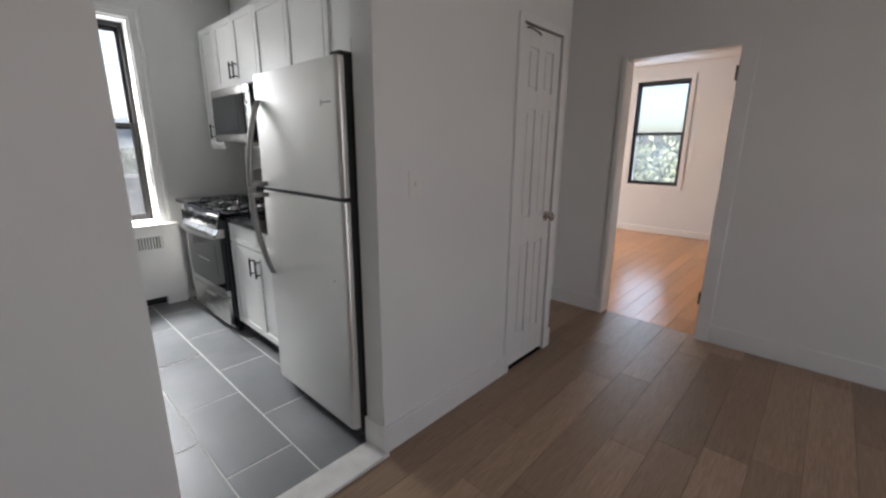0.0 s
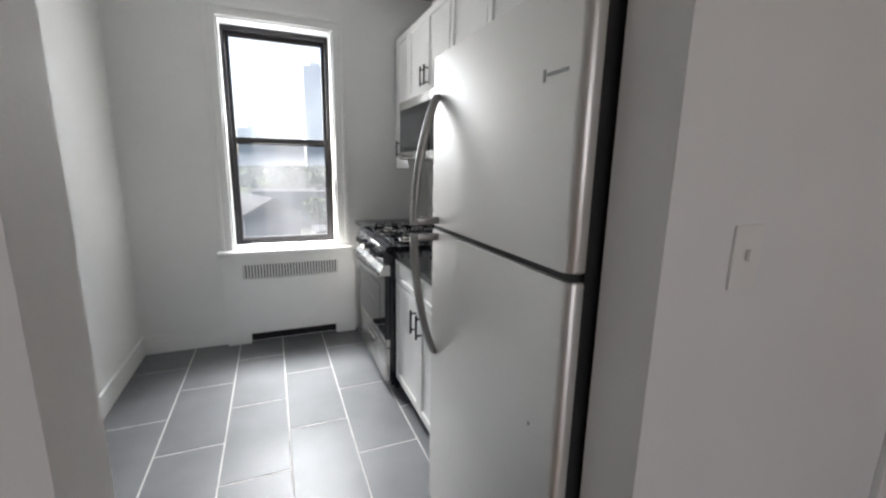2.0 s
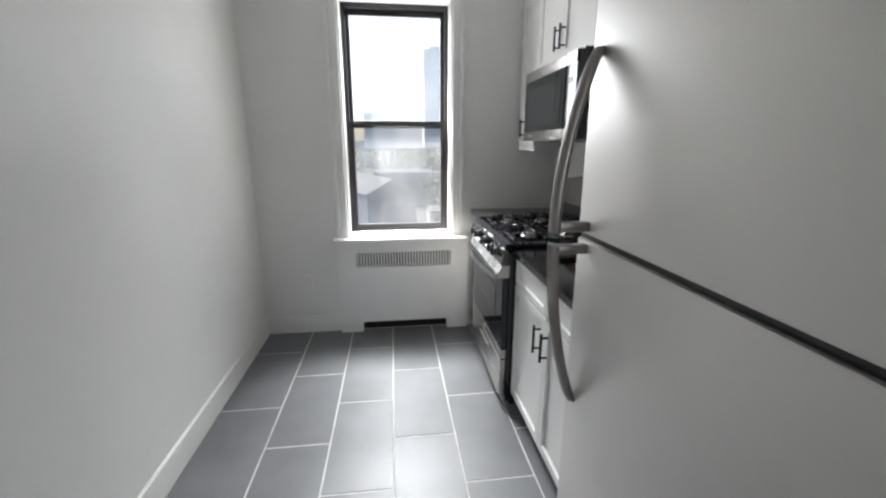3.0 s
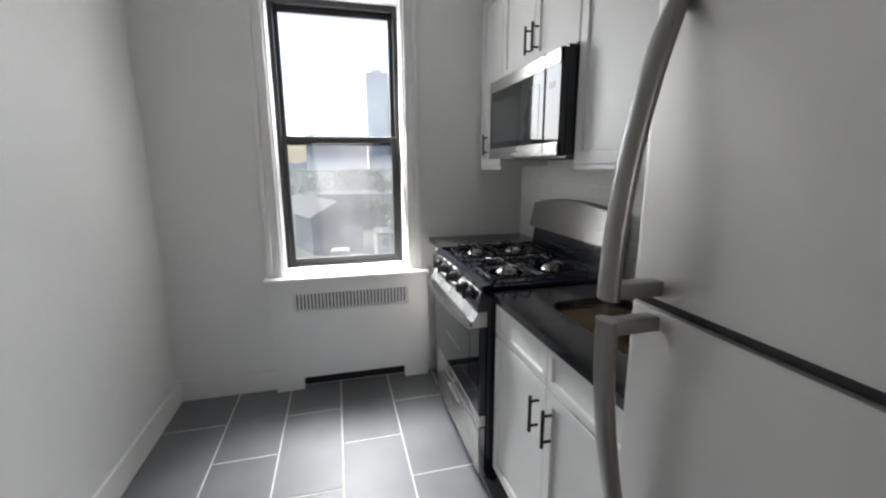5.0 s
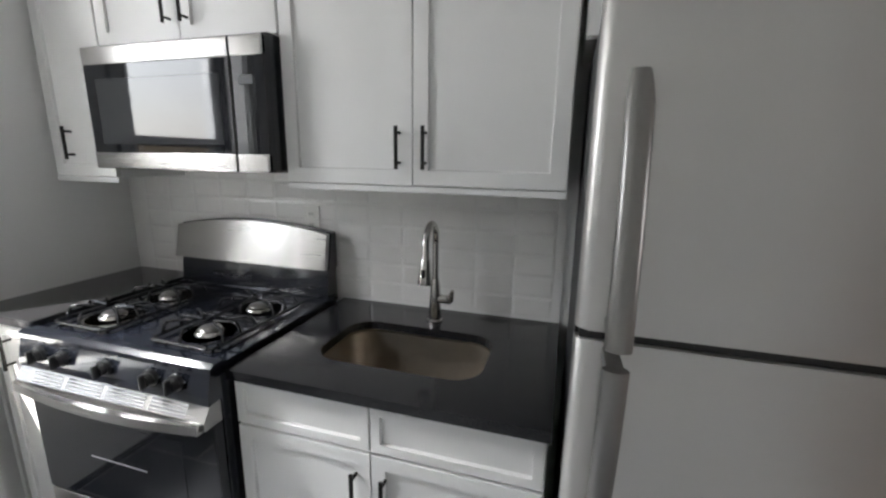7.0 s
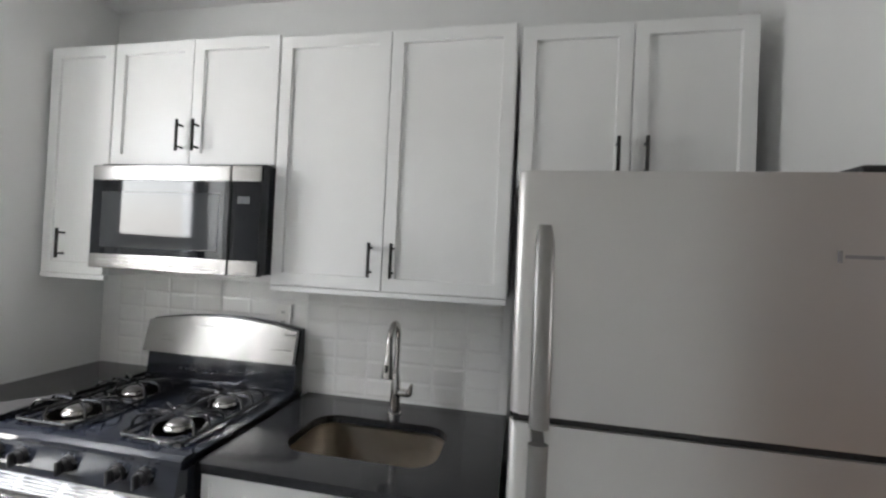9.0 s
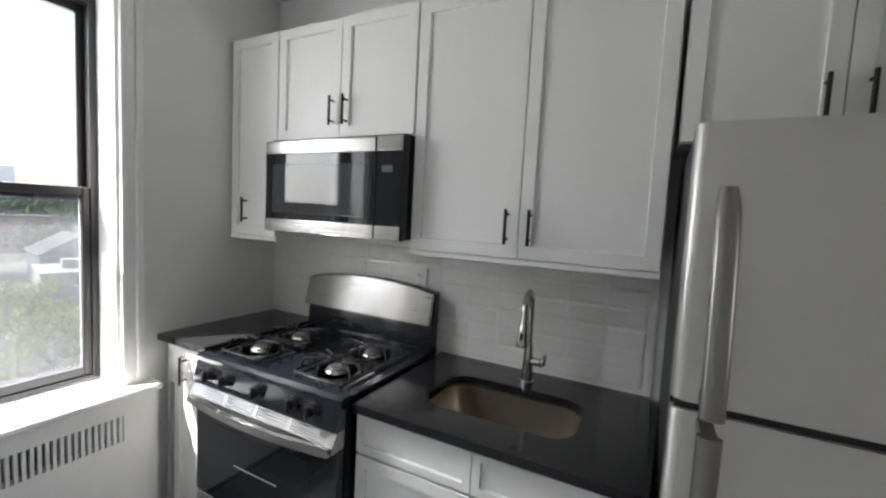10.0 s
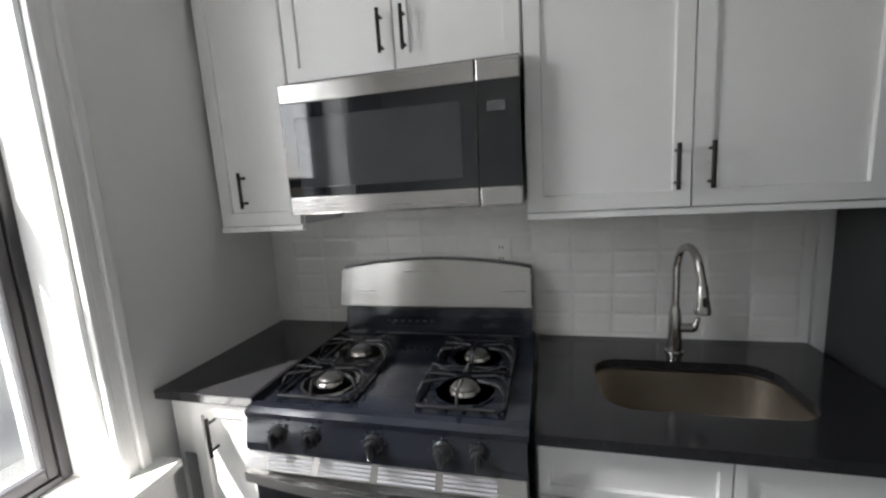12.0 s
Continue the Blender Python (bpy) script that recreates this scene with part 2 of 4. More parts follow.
def prism(bm, outline, axis, a, b):
    """An outline of (u, v) pairs pushed along an axis: x gives (y, z), y gives (x, z), z gives (x, y)."""
    def at(u, v, w):
        return {"x": (w, u, v), "y": (u, w, v), "z": (u, v, w)}[axis]
    lo = [bm.verts.new(at(u, v, a)) for u, v in outline]
    hi = [bm.verts.new(at(u, v, b)) for u, v in outline]
    k = len(outline)
    for i in range(k):
        bm.faces.new((lo[i], lo[(i + 1) % k], hi[(i + 1) % k], hi[i]))
    bm.faces.new(lo[::-1])
    bm.faces.new(hi)
    return bm


def thing(name, base, label, category, group="", kind=""):
    ob = new(name)
    ob.empty_display_size = 0.1
    ob.location = base
    ORIGIN[ob] = Vector(base)
    return tagged(ob, label, category, group, kind)


def part(name, bm, mat, parent=None, label="", smooth=False):
    """One mesh object out of a bmesh in world metres, under a thing or a part."""
    bmesh.ops.recalc_face_normals(bm, faces=bm.faces[:])
    o = ORIGIN.get(parent, Vector())
    bmesh.ops.translate(bm, vec=-o, verts=bm.verts[:])
    me = bpy.data.meshes.new(name)
    bm.to_mesh(me)
    bm.free()
    me.materials.append(mat)
    if smooth:
        for p in me.polygons:
            p.use_smooth = True
        me.set_sharp_from_angle(angle=radians(40))
    ob = new(name, me)
    ob.parent = parent
    ORIGIN[ob] = o
    if label:
        tagged(ob, label)
    return ob


def structure(name, bm, mat, label, category):
    return tagged(part(name, bm, mat), label, category, kind="structure")


B = bmesh.new

# ---- the place: walls, floors, ceilings ----
WX, BY, LY, HX, TOP = -3.90, 1.97, -0.22, -0.99, 2.66      # window wall, back wall, far side wall, hall face of the partition, ceiling
WIN_Y0, WIN_Y1, WIN_Z0, WIN_Z1 = 0.418, 1.182, 0.72, 2.345  # kitchen window opening
bm = B()
box(bm, -4.24, WX, -0.40, WIN_Y0, -0.1, TOP)
box(bm, -4.24, WX, WIN_Y1, BY + 0.15, -0.1, TOP)
box(bm, -4.24, WX, WIN_Y0, WIN_Y1, -0.1, WIN_Z0)
box(bm, -4.24, WX, WIN_Y0, WIN_Y1, WIN_Z1, TOP)
structure("wall_west", bm, WALL, "pale grey painted kitchen wall with a window opening", "wall")
structure("wall_north", box(B(), WX, -1.12, BY, BY + 0.13, -0.1, TOP), WALL, "pale painted kitchen wall behind the cabinets", "wall")
structure("wall_south", box(B(), WX, -1.12, LY - 0.13, LY, -0.1, TOP), WALL, "plain white painted kitchen side wall", "wall")
bm = B()
box(bm, -1.12, HX, -3.0, 0.49, -0.1, TOP)
box(bm, -1.12, HX, 1.29, 2.262, -0.1, TOP)
box(bm, -1.12, HX, 2.262, 2.722, 2.035, TOP)
box(bm, -1.12, HX, 2.722, 2.80, -0.1, TOP)
box(bm, -1.12, HX, 0.49, 1.29, 2.2, TOP)
structure("wall_partition", bm, WALL, "white painted partition between hall and kitchen", "wall")
bm = B()
box(bm, -1.95, -1.83, 2.10, 2.80, -0.1, TOP)
box(bm, -1.83, -1.12, 2.70, 2.80, -0.1, TOP)
structure("wall_closet", bm, WALL, "plain closet wall", "wall")
structure("wall_recess", box(B(), -1.55, -1.42, 2.80, 3.66, -0.1, TOP), WALL, "white painted end wall of the hall recess", "wall")
BD0, BD1, BDH, NY = -0.955, -0.215, 2.045, 3.66
bm = B()
box(bm, -4.6, BD0, NY, NY + 0.13, -0.1, TOP)
box(bm, BD1, 3.0, NY, NY + 0.13, -0.1, TOP)
box(bm, BD0, BD1, NY, NY + 0.13, BDH, TOP)
structure("wall_bedroom", bm, WALL, "pale painted wall with a doorway to the bedroom", "wall")
FY = 7.70
BW = (-2.235, -1.455, 0.80, 2.43)
bm = B()
box(bm, -4.6, BW[0], FY, FY + 0.25, -0.1, TOP)
box(bm, BW[1], 1.6, FY, FY + 0.25, -0.1, TOP)
box(bm, BW[0], BW[1], FY, FY + 0.25, -0.1, BW[2])
box(bm, BW[0], BW[1], FY, FY + 0.25, BW[3], TOP)
structure("wall_bedroom_far", bm, WALL, "pale bedroom wall with a window opening", "wall")
structure("wall_bedroom_east", box(B(), 1.6, 1.73, NY + 0.13, FY + 0.25, -0.1, TOP), WALL, "plain bedroom wall", "wall")
# the west opening is added, only to hold the bedroom fill lamp
bm = B()
box(bm, -4.73, -4.6, NY, 5.0, -0.1, TOP)
box(bm, -4.73, -4.6, 6.4, FY + 0.25, -0.1, TOP)
box(bm, -4.73, -4.6, 5.0, 6.4, -0.1, 0.8)
box(bm, -4.73, -4.6, 5.0, 6.4, 2.3, TOP)
structure("wall_bedroom_west", bm, WALL, "plain bedroom wall with an added opening for a fill lamp", "wall")
# the east opening is invented, only to let the hall fill lamp in
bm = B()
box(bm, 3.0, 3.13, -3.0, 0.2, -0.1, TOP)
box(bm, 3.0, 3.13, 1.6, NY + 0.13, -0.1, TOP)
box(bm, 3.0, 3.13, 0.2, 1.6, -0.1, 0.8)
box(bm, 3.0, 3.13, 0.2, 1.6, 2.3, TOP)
structure("wall_hall_east", bm, WALL, "plain hall wall with an added opening for a fill lamp", "wall")
structure("wall_hall_south", box(B(), HX, 3.13, -3.13, -3.0, -0.1, TOP), WALL, "plain hall wall", "wall")
structure("ceiling", box(box(B(), -4.24, 3.13, -3.13, NY + 0.13, TOP, TOP + 0.15), -4.73, 3.13, NY + 0.13, FY + 0.25, TOP, TOP + 0.15), CEIL, "flat white painted ceiling", "ceiling")
FLOOR_K = structure("floor_kitchen", box(B(), WX, -1.10, LY, BY, -0.1, -0.0015), GROUT, "kitchen floor of large slate grey tiles with pale grout", "floor")
FLOOR_H = structure("floor_hall", box(box(B(), -0.99, 3.0, -3.0, NY + 0.06, -0.1, -0.003), -1.95, -0.99, 2.0, NY + 0.06, -0.1, -0.003), GAP_SHADE, "hall floor of brown wood-look planks", "floor")
FLOOR_B = structure("floor_bedroom", box(B(), -4.6, 1.6, NY + 0.06, FY, -0.1, -0.003), GAP_SHADE, "bedroom floor of glossy orange oak boards", "floor")
structure("door_saddle", box(B(), -1.10, -0.955, 0.49, 1.29, -0.02, 0.014, 0.004), MARBLE, "white stone threshold between tile and planks", "threshold")


def baseboard(x0, x1, y0, y1, h=0.135):
    bm = B()
    box(bm, x0, x1, y0, y1, 0.0, h, 0.004)
    return structure("baseboard", bm, TRIM, "white painted baseboard along the wall", "baseboard")


baseboard(WX, -1.12, LY, LY + 0.016)
baseboard(WX, WX + 0.016, LY + 0.016, 0.334)
baseboard(HX, HX + 0.016, 1.29, 2.235)
baseboard(-1.12, HX + 0.016, 1.274, 1.29)
baseboard(HX, HX + 0.016, -3.0, 0.49)
baseboard(-1.42, -0.975, NY - 0.016, NY)
baseboard(-0.135, 3.0, NY - 0.016, NY)
baseboard(-4.6, 1.6, FY - 0.016, FY, 0.1)
baseboard(HX, HX + 0.016, 2.75, 2.80)


# ---- windows ----
def sash_window(name, y0, y1, z0, zm, z1, x, m=None, label=""):
    """A double-hung window in the plane x: frame, two sashes set one behind the other, and their panes."""
    w = thing(name, (x, (y0 + y1) / 2, z0), label, "window", kind="structure")
    bm = B()
    for a, b, c, d in ((y0, y0 + 0.028, z0, z1), (y1 - 0.028, y1, z0, z1), (y0 + 0.028, y1 - 0.028, z1 - 0.034, z1), (y0 + 0.028, y1 - 0.028, z0, z0 + 0.02)):
        box(bm, x - 0.10, x + 0.002, a, b, c, d, 0.003)
    part("window_frame", bm, WINDOW_BLACK, w)
    for i, (lo, hi, dx) in enumerate(((z0 + 0.02, zm + 0.026, -0.035), (zm - 0.026, z1 - 0.034, -0.072))):
        bm = B()
        a, b = y0 + 0.028, y1 - 0.028
        s, low, high = 0.026, 0.036, 0.036
        box(bm, x + dx, x + dx + 0.03, a, a + s, lo, hi, 0.004)
        box(bm, x + dx, x + dx + 0.03, b - s, b, lo, hi, 0.004)
        box(bm, x + dx, x + dx + 0.03, a + s, b - s, lo, lo + low, 0.004)
        box(bm, x + dx, x + dx + 0.03, a + s, b - s, hi - high, hi, 0.004)
        sash = part("sash", bm, WINDOW_BLACK, w)
        bm = B()
        box(bm, x + dx + 0.012, x + dx + 0.016, a + s - 0.004, b - s + 0.004, lo + low - 0.004, hi - high + 0.004)
        pane = part("pane", bm, (DUSTY_TINTED_GLASS, GLASS)[i], sash, ("dusty glass tinted to dim the view", "clear glass")[i])
        pane.visible_shadow = False
    if m is not None:
        w.matrix_basis = m
    return w


win = sash_window("window_1", 0.428, 1.172, 0.748, 1.54, 2.335, -4.04, label="dark bronze double-hung kitchen window with dusty panes")
# casing of stepped profile round the kitchen window
bm = B()
for y0, y1, d in ((0.335, 0.365, 0.030), (0.365, 0.398, 0.018), (0.398, 0.418, 0.024)):
    box(bm, WX, WX + d, y0, y1, 0.735, 2.345 + (0.418 - y0), 0.004)
    box(bm, WX, WX + d, 1.6 - y1, 1.6 - y0, 0.735, 2.345 + (0.418 - y0), 0.004)
    box(bm, WX, WX + d, y1, 1.6 - y1, 2.345 + (0.418 - y1), 2.345 + (0.418 - y0), 0.004)
structure("trim_window", bm, TRIM, "white moulded wooden casing round the kitchen window", "trim")
bm = B()
box(bm, -4.15, WX, WIN_Y0, WIN_Y0 + 0.012, 0.735, WIN_Z1)
box(bm, -4.15, WX, WIN_Y1 - 0.012, WIN_Y1, 0.735, WIN_Z1)
box(bm, -4.15, WX, WIN_Y0 + 0.012, WIN_Y1 - 0.012, WIN_Z1 - 0.012, WIN_Z1)
structure("trim_window_jamb", bm, TRIM, "white painted window jamb lining", "trim")
bm = B()
box(bm, -4.05, WX, WIN_Y0 + 0.012, WIN_Y1 - 0.012, 0.715, 0.742)
box(bm, WX, -3.80, 0.315, 1.30, 0.708, 0.735, 0.008, 3)
structure("window_sill", bm, TRIM, "white painted window stool over the radiator cover", "window sill")

bw = sash_window("window_2", -0.39, 0.39, BW[2], 1.615, BW[3], 0.0, label="dark double-hung bedroom window with clear panes")
bw.matrix_basis = Matrix.Translation(((BW[0] + BW[1]) / 2, FY + 0.02, BW[2])) @ Matrix.Rotation(radians(-90), 4, "Z")
bm = B()
for a, b, c, d in ((BW[0] - 0.06, BW[0], BW[2] - 0.06, BW[3] + 0.06), (BW[1], BW[1] + 0.06, BW[2] - 0.06, BW[3] + 0.06), (BW[0], BW[1], BW[3], BW[3] + 0.06), (BW[0], BW[1], BW[2] - 0.06, BW[2])):
    box(bm, a, b, FY - 0.018, FY, c, d, 0.003)
structure("trim_bedroom_window", bm, TRIM, "white casing round the bedroom window", "trim")

# ---- bedroom doorway and closet door ----
bm = B()
for a, b in ((BD0 - 0.02, BD0 + 0.015), (BD1 - 0.015, BD1 + 0.075)):
    box(bm, a, b, NY - 0.022, NY, 0, BDH + 0.02, 0.005)
box(bm, BD0 + 0.015, BD1 - 0.015, NY - 0.022, NY, BDH - 0.015, BDH + 0.02, 0.005)
box(bm, BD0, BD0 + 0.015, NY, NY + 0.13, 0, BDH - 0.015)
box(bm, BD1 - 0.015, BD1, NY, NY + 0.13, 0, BDH - 0.015)
box(bm, BD0, BD1, NY, NY + 0.13, BDH - 0.015, BDH)
frame_bd = structure("door_frame_bedroom", bm, TRIM, "white painted bedroom door casing without a leaf", "door frame")
for z in (0.28, 1.82):
    bm = B()
    box(bm, BD1 - 0.019, BD1 - 0.015, NY - 0.01, NY + 0.04, z, z + 0.09)
    rod(bm, (BD1 - 0.022, NY - 0.024, z), (BD1 - 0.022, NY - 0.024, z + 0.09), 0.006)
    part("hinge", bm, BLACK_METAL, frame_bd, "dark steel butt hinge")

door = thing("door_closet", (HX, 2.49, 0.0), "closed white six-panel closet door with a satin knob", "door", kind="structure")
D0, D1 = 2.285, 2.70
bm = B()
box(bm, HX - 0.035, HX - 0.012, D0, D1, 0.03, 2.02)
ys = (D0, D0 + 0.075, (D0 + D1) / 2 - 0.035, (D0 + D1) / 2 + 0.035, D1 - 0.075, D1)
for a, b in ((ys[0], ys[1]), (ys[2], ys[3]), (ys[4], ys[5])):
    box(bm, HX - 0.012, HX + 0.002, a, b, 0.03, 2.02, 0.002)
for c, d in ((0.03, 0.22), (0.82, 0.98), (1.60, 1.70), (1.92, 2.02)):
    for a, b in ((ys[1], ys[2]), (ys[3], ys[4])):
        box(bm, HX - 0.012, HX + 0.0015, a, b, c, d, 0.002)
part("leaf", bm, TRIM, door)
for c, d in ((0.22, 0.82), (0.98, 1.60), (1.70, 1.92)):
    for a, b in ((ys[1], ys[2]), (ys[3], ys[4])):
        part("panel", box(B(), HX - 0.0125, HX - 0.003, a + 0.018, b - 0.018, c + 0.018, d - 0.018, 0.006), TRIM, door)
bm = B()
rod(bm, (HX, 2.645, 0.96), (HX + 0.008, 2.645, 0.96), 0.032, n=24)
rod(bm, (HX + 0.008, 2.645, 0.96), (HX + 0.035, 2.645, 0.96), 0.011)
tube(bm, [(HX + 0.03, 2.645, 0.96), (HX + 0.036, 2.645, 0.96), (HX + 0.046, 2.645, 0.96), (HX + 0.056, 2.645, 0.96), (HX + 0.061, 2.645, 0.96)], [0.012, 0.022, 0.028, 0.024, 0.010], 20)
part("knob", bm, CHROME, door, "satin nickel round knob", True)
for z in (0.25, 1.80):
    part("hinge", rod(B(), (HX + 0.006, D0 - 0.004, z), (HX + 0.006, D0 - 0.004, z + 0.1), 0.006), BLACK_METAL, door)
bm = B()
tube(bm, [(HX + 0.003, D0 + 0.035, 2.005), (HX + 0.022, D0 + 0.045, 2.004), (HX + 0.030, D0 + 0.10, 1.992), (HX + 0.024, D0 + 0.15, 1.985)], 0.004, 8)
part("latch_arm", bm, BLACK_METAL, door, "thin dark metal latch arm", True)
bm = B()
box(bm, HX, HX + 0.018, D0 - 0.05, D0 - 0.008, 0, 2.07, 0.004)
box(bm, HX, HX + 0.018, D1 + 0.008, D1 + 0.05, 0, 2.07, 0.004)
box(bm, HX, HX + 0.018, D0 - 0.008, D1 + 0.008, 2.028, 2.07, 0.004)
structure("trim_closet", bm, TRIM, "white closet door casing", "trim")

sw = thing("light_switch", (HX, 1.495, 1.23), "white toggle light switch plate on the partition", "light switch")
part("plate", box(B(), HX, HX + 0.006, 1.458, 1.532, 1.168, 1.288, 0.003), PLASTIC_W, sw)
part("toggle", box(B(), HX + 0.006, HX + 0.016, 1.489, 1.501, 1.222, 1.244, 0.003), PLASTIC_W, sw)

# ---- radiator cover under the window ----
rad = thing("radiator_cover", (-3.87, 0.82, 0), "cream painted radiator cover with a slotted grille", "radiator cover")
X0, X1 = WX, -3.848
bm = B()
box(bm, X0, X1, 0.335, 0.47, 0.10, 0.706)
box(bm, X0, X1, 1.17, 1.30, 0.10, 0.706)
box(bm, X0, X1, 0.47, 1.17, 0.10, 0.512)
box(bm, X0, X1, 0.47, 1.17, 0.622, 0.706)
box(bm, X0, X1, 0.335, 0.497, 0.0, 0.10)
box(bm, X0, X1, 1.142, 1.30, 0.0, 0.10)
box(bm, X0, X1, 0.497, 1.142, 0.078, 0.10)
bmesh.ops.remove_doubles(bm, verts=bm.verts[:], dist=0.0001)
part("panel", bm, TRIM, rad)
# thin sheets whose dark colour stands for the shade inside the cover
part("cavity", box(B(), X0 + 0.001, X0 + 0.006, 0.46, 1.18, 0.30, 0.65), GRILLE_SHADE, rad, "grey sheet for the shade behind the grille")
part("floor_gap", box(B(), X0 + 0.001, X0 + 0.006, 0.46, 1.18, 0.005, 0.29), GAP_SHADE, rad, "black sheet for the shade at the floor")
for i in range(33):
    y = 0.47 + (i + 0.5) * 0.70 / 33
    part("slat", box(B(), X1 - 0.02, X1 - 0.002, y - 0.0055, y + 0.0055, 0.512, 0.622), TRIM, rad)


# ---- cabinets ----
def bar_handle(parent, x, y, z0, z1):
    bm = B()
    rod(bm, (x, y - 0.030, z0), (x, y - 0.030, z1), 0.0058, n=12)
    for z in (z0 + 0.018, z1 - 0.018):
        rod(bm, (x, y - 0.030, z), (x, y, z), 0.0045, n=10)
    return part("handle", bm, BLACK_METAL, parent, "dark bronze bar handle", True)


def shaker(name, parent, x0, x1, z0, z1, y, rail=0.062):
    """A shaker front: four rails round a recessed panel; its face lies in y."""
    bm = B()
    x0, x1, z0, z1 = x0 + 0.0018, x1 - 0.0018, z0 + 0.0018, z1 - 0.0018
    box(bm, x0, x1, y, y + 0.02, z0, z1, 0.0015)
    bm.faces.ensure_lookup_table()
    face = max((f for f in bm.faces if abs(f.calc_center_median().y - y) < 1e-5), key=lambda f: f.calc_area())
    bmesh.ops.inset_region(bm, faces=[face], thickness=rail - 0.0015, depth=0)
    bmesh.ops.inset_region(bm, faces=[face], thickness=0.0025, depth=0)
    for v in face.verts:
        v.co.y += 0.0105
    return part(name, bm, CABINET, parent)


def wall_cabinet(x0, x1, z0, z1, doors, label, handle_z, lip=True, front=1.668):
    c = thing("wall_cabinet", ((x0 + x1) / 2, BY, z0), label, "cabinet", "kitchen wall cabinets")
    bm = B()
    box(bm, x0 + 0.001, x1 - 0.001, front + 0.021, BY - 0.001, z0 + 0.002, z1)
    part("body", bm, CABINET, c)
    if lip:
        part("light_rail", box(B(), x0 + 0.002, x1 - 0.002, front + 0.004, front + 0.024, z0 - 0.018, z0 + 0.001, 0.002), CABINET, c)
    for d0, d1, hx in doors:
        leaf = shaker("door", c, d0, d1, z0 + 0.003, z1, front)
        bar_handle(leaf, hx, front, handle_z, handle_z + 0.122)
    return c


wall_cabinet(-3.885, -3.549, 1.378, 2.335, [(-3.875, -3.552, -3.757)], "narrow white shaker wall cabinet beside the microwave", 1.445)
wall_cabinet(-3.549, -2.796, 1.832, 2.335, [(-3.546, -3.172, -3.208), (-3.172, -2.799, -3.136)], "short white shaker wall cabinet above the microwave", 1.885, False)
wall_cabinet(-2.796, -1.912, 1.385, 2.322, [(-2.793, -2.357, -2.398), (-2.357, -1.915, -2.316)], "tall white two-door shaker wall cabinet above the sink", 1.437)
wall_cabinet(-1.900, -1.190, 1.765, 2.300, [(-1.897, -1.548, -1.590), (-1.548, -1.193, -1.506)], "white two-door shaker cabinet above the refrigerator", 1.80, False, 1.66)

CT, CB, CF = 0.895, 0.866, 1.325     # counter top, counter underside, counter front


def base_cabinet(x0, x1, fronts, label, CB=CB):
    c = thing("base_cabinet", ((x0 + x1) / 2, 1.65, 0), label, "cabinet", "kitchen base cabinets")
    bm = B()
    box(bm, x0, x0 + 0.018, 1.366, BY - 0.02, 0.10, CB - 0.001)
    box(bm, x1 - 0.018, x1, 1.366, BY - 0.02, 0.10, CB - 0.001)
    box(bm, x0 + 0.018, x1 - 0.018, 1.366, BY - 0.02, 0.10, 0.118)
    box(bm, x0 + 0.018, x1 - 0.018, BY - 0.03, BY - 0.02, 0.118, CB - 0.001)
    box(bm, x0 + 0.018, x1 - 0.018, 1.366, 1.384, 0.70, CB - 0.001)
    part("body", bm, CABINET, c)
    part("toe_kick", box(B(), x0, x1, 1.42, 1.44, 0.0, 0.10), PLASTIC_B, c, "dark recessed toe kick")
    for kind, d0, d1, z0, z1, hx, hz in fronts:
        leaf = shaker(kind, c, d0, d1, z0, z1, 1.345, 0.055 if kind == "door" else 0.036)
        if hx:
            bar_handle(leaf, hx, 1.345, hz, hz + 0.122)
    return c


M = -2.352
base_cabinet(-2.772, -1.912, [("drawer_front", -2.770, M, 0.722, 0.858, 0, 0), ("drawer_front", M, -1.914, 0.722, 0.858, 0, 0),
                              ("door", -2.770, M, 0.108, 0.716, M - 0.042, 0.545), ("door", M, -1.914, 0.108, 0.716, M + 0.042, 0.545)],
             "white shaker sink base cabinet with two doors")
base_cabinet(-3.885, -3.556, [("door", -3.80, -3.560, 0.108, 0.890, -3.71, 0.735)], "narrow white base cabinet between window and range", CB + 0.034)

# counters: one slab each, the long one cut for the sink
SX, SY, SW, SD, SR = -2.353, 1.618, 0.505, 0.305, 0.085
bm = B()
outer = [(-2.776, CF), (-1.905, CF), (-1.905, BY - 0.002), (-2.776, BY - 0.002)]
inner = rounded(SX, SY, SW, SD, SR, 8)
edges = []
for loop in (outer, inner):
    vs = [bm.verts.new((x, y, CT)) for x, y in loop]
    edges += [bm.edges.new((vs[i], vs[(i + 1) % len(vs)])) for i in range(len(vs))]
bmesh.ops.triangle_fill(bm, use_beauty=True, use_dissolve=False, edges=edges)
faces = bm.faces[:]
ex = bmesh.ops.extrude_face_region(bm, geom=faces)
bmesh.ops.translate(bm, vec=(0, 0, CB - CT), verts=[g for g in ex["geom"] if isinstance(g, bmesh.types.BMVert)])
slab = tagged(part("countertop", bm, GRANITE), "polished black granite countertop cut out for the sink", "countertop")
bm = B()
box(bm, -3.898, -3.551, CF, BY - 0.002, CB + 0.034, CT + 0.034, 0.003)
tagged(part("countertop", bm, GRANITE), "short polished black granite countertop beside the range", "countertop")

sink = thing("kitchen_sink", (SX, SY, 0.69), "undermount stainless steel sink bowl with rounded corners", "sink")
bm = B()
prof = ((0.012, CB - 0.002), (0.012, CB - 0.008), (0.004, CB - 0.010), (0.002, 0.80), (-0.006, 0.72), (-0.018, 0.697), (-0.045, 0.688), (-0.14, 0.684))
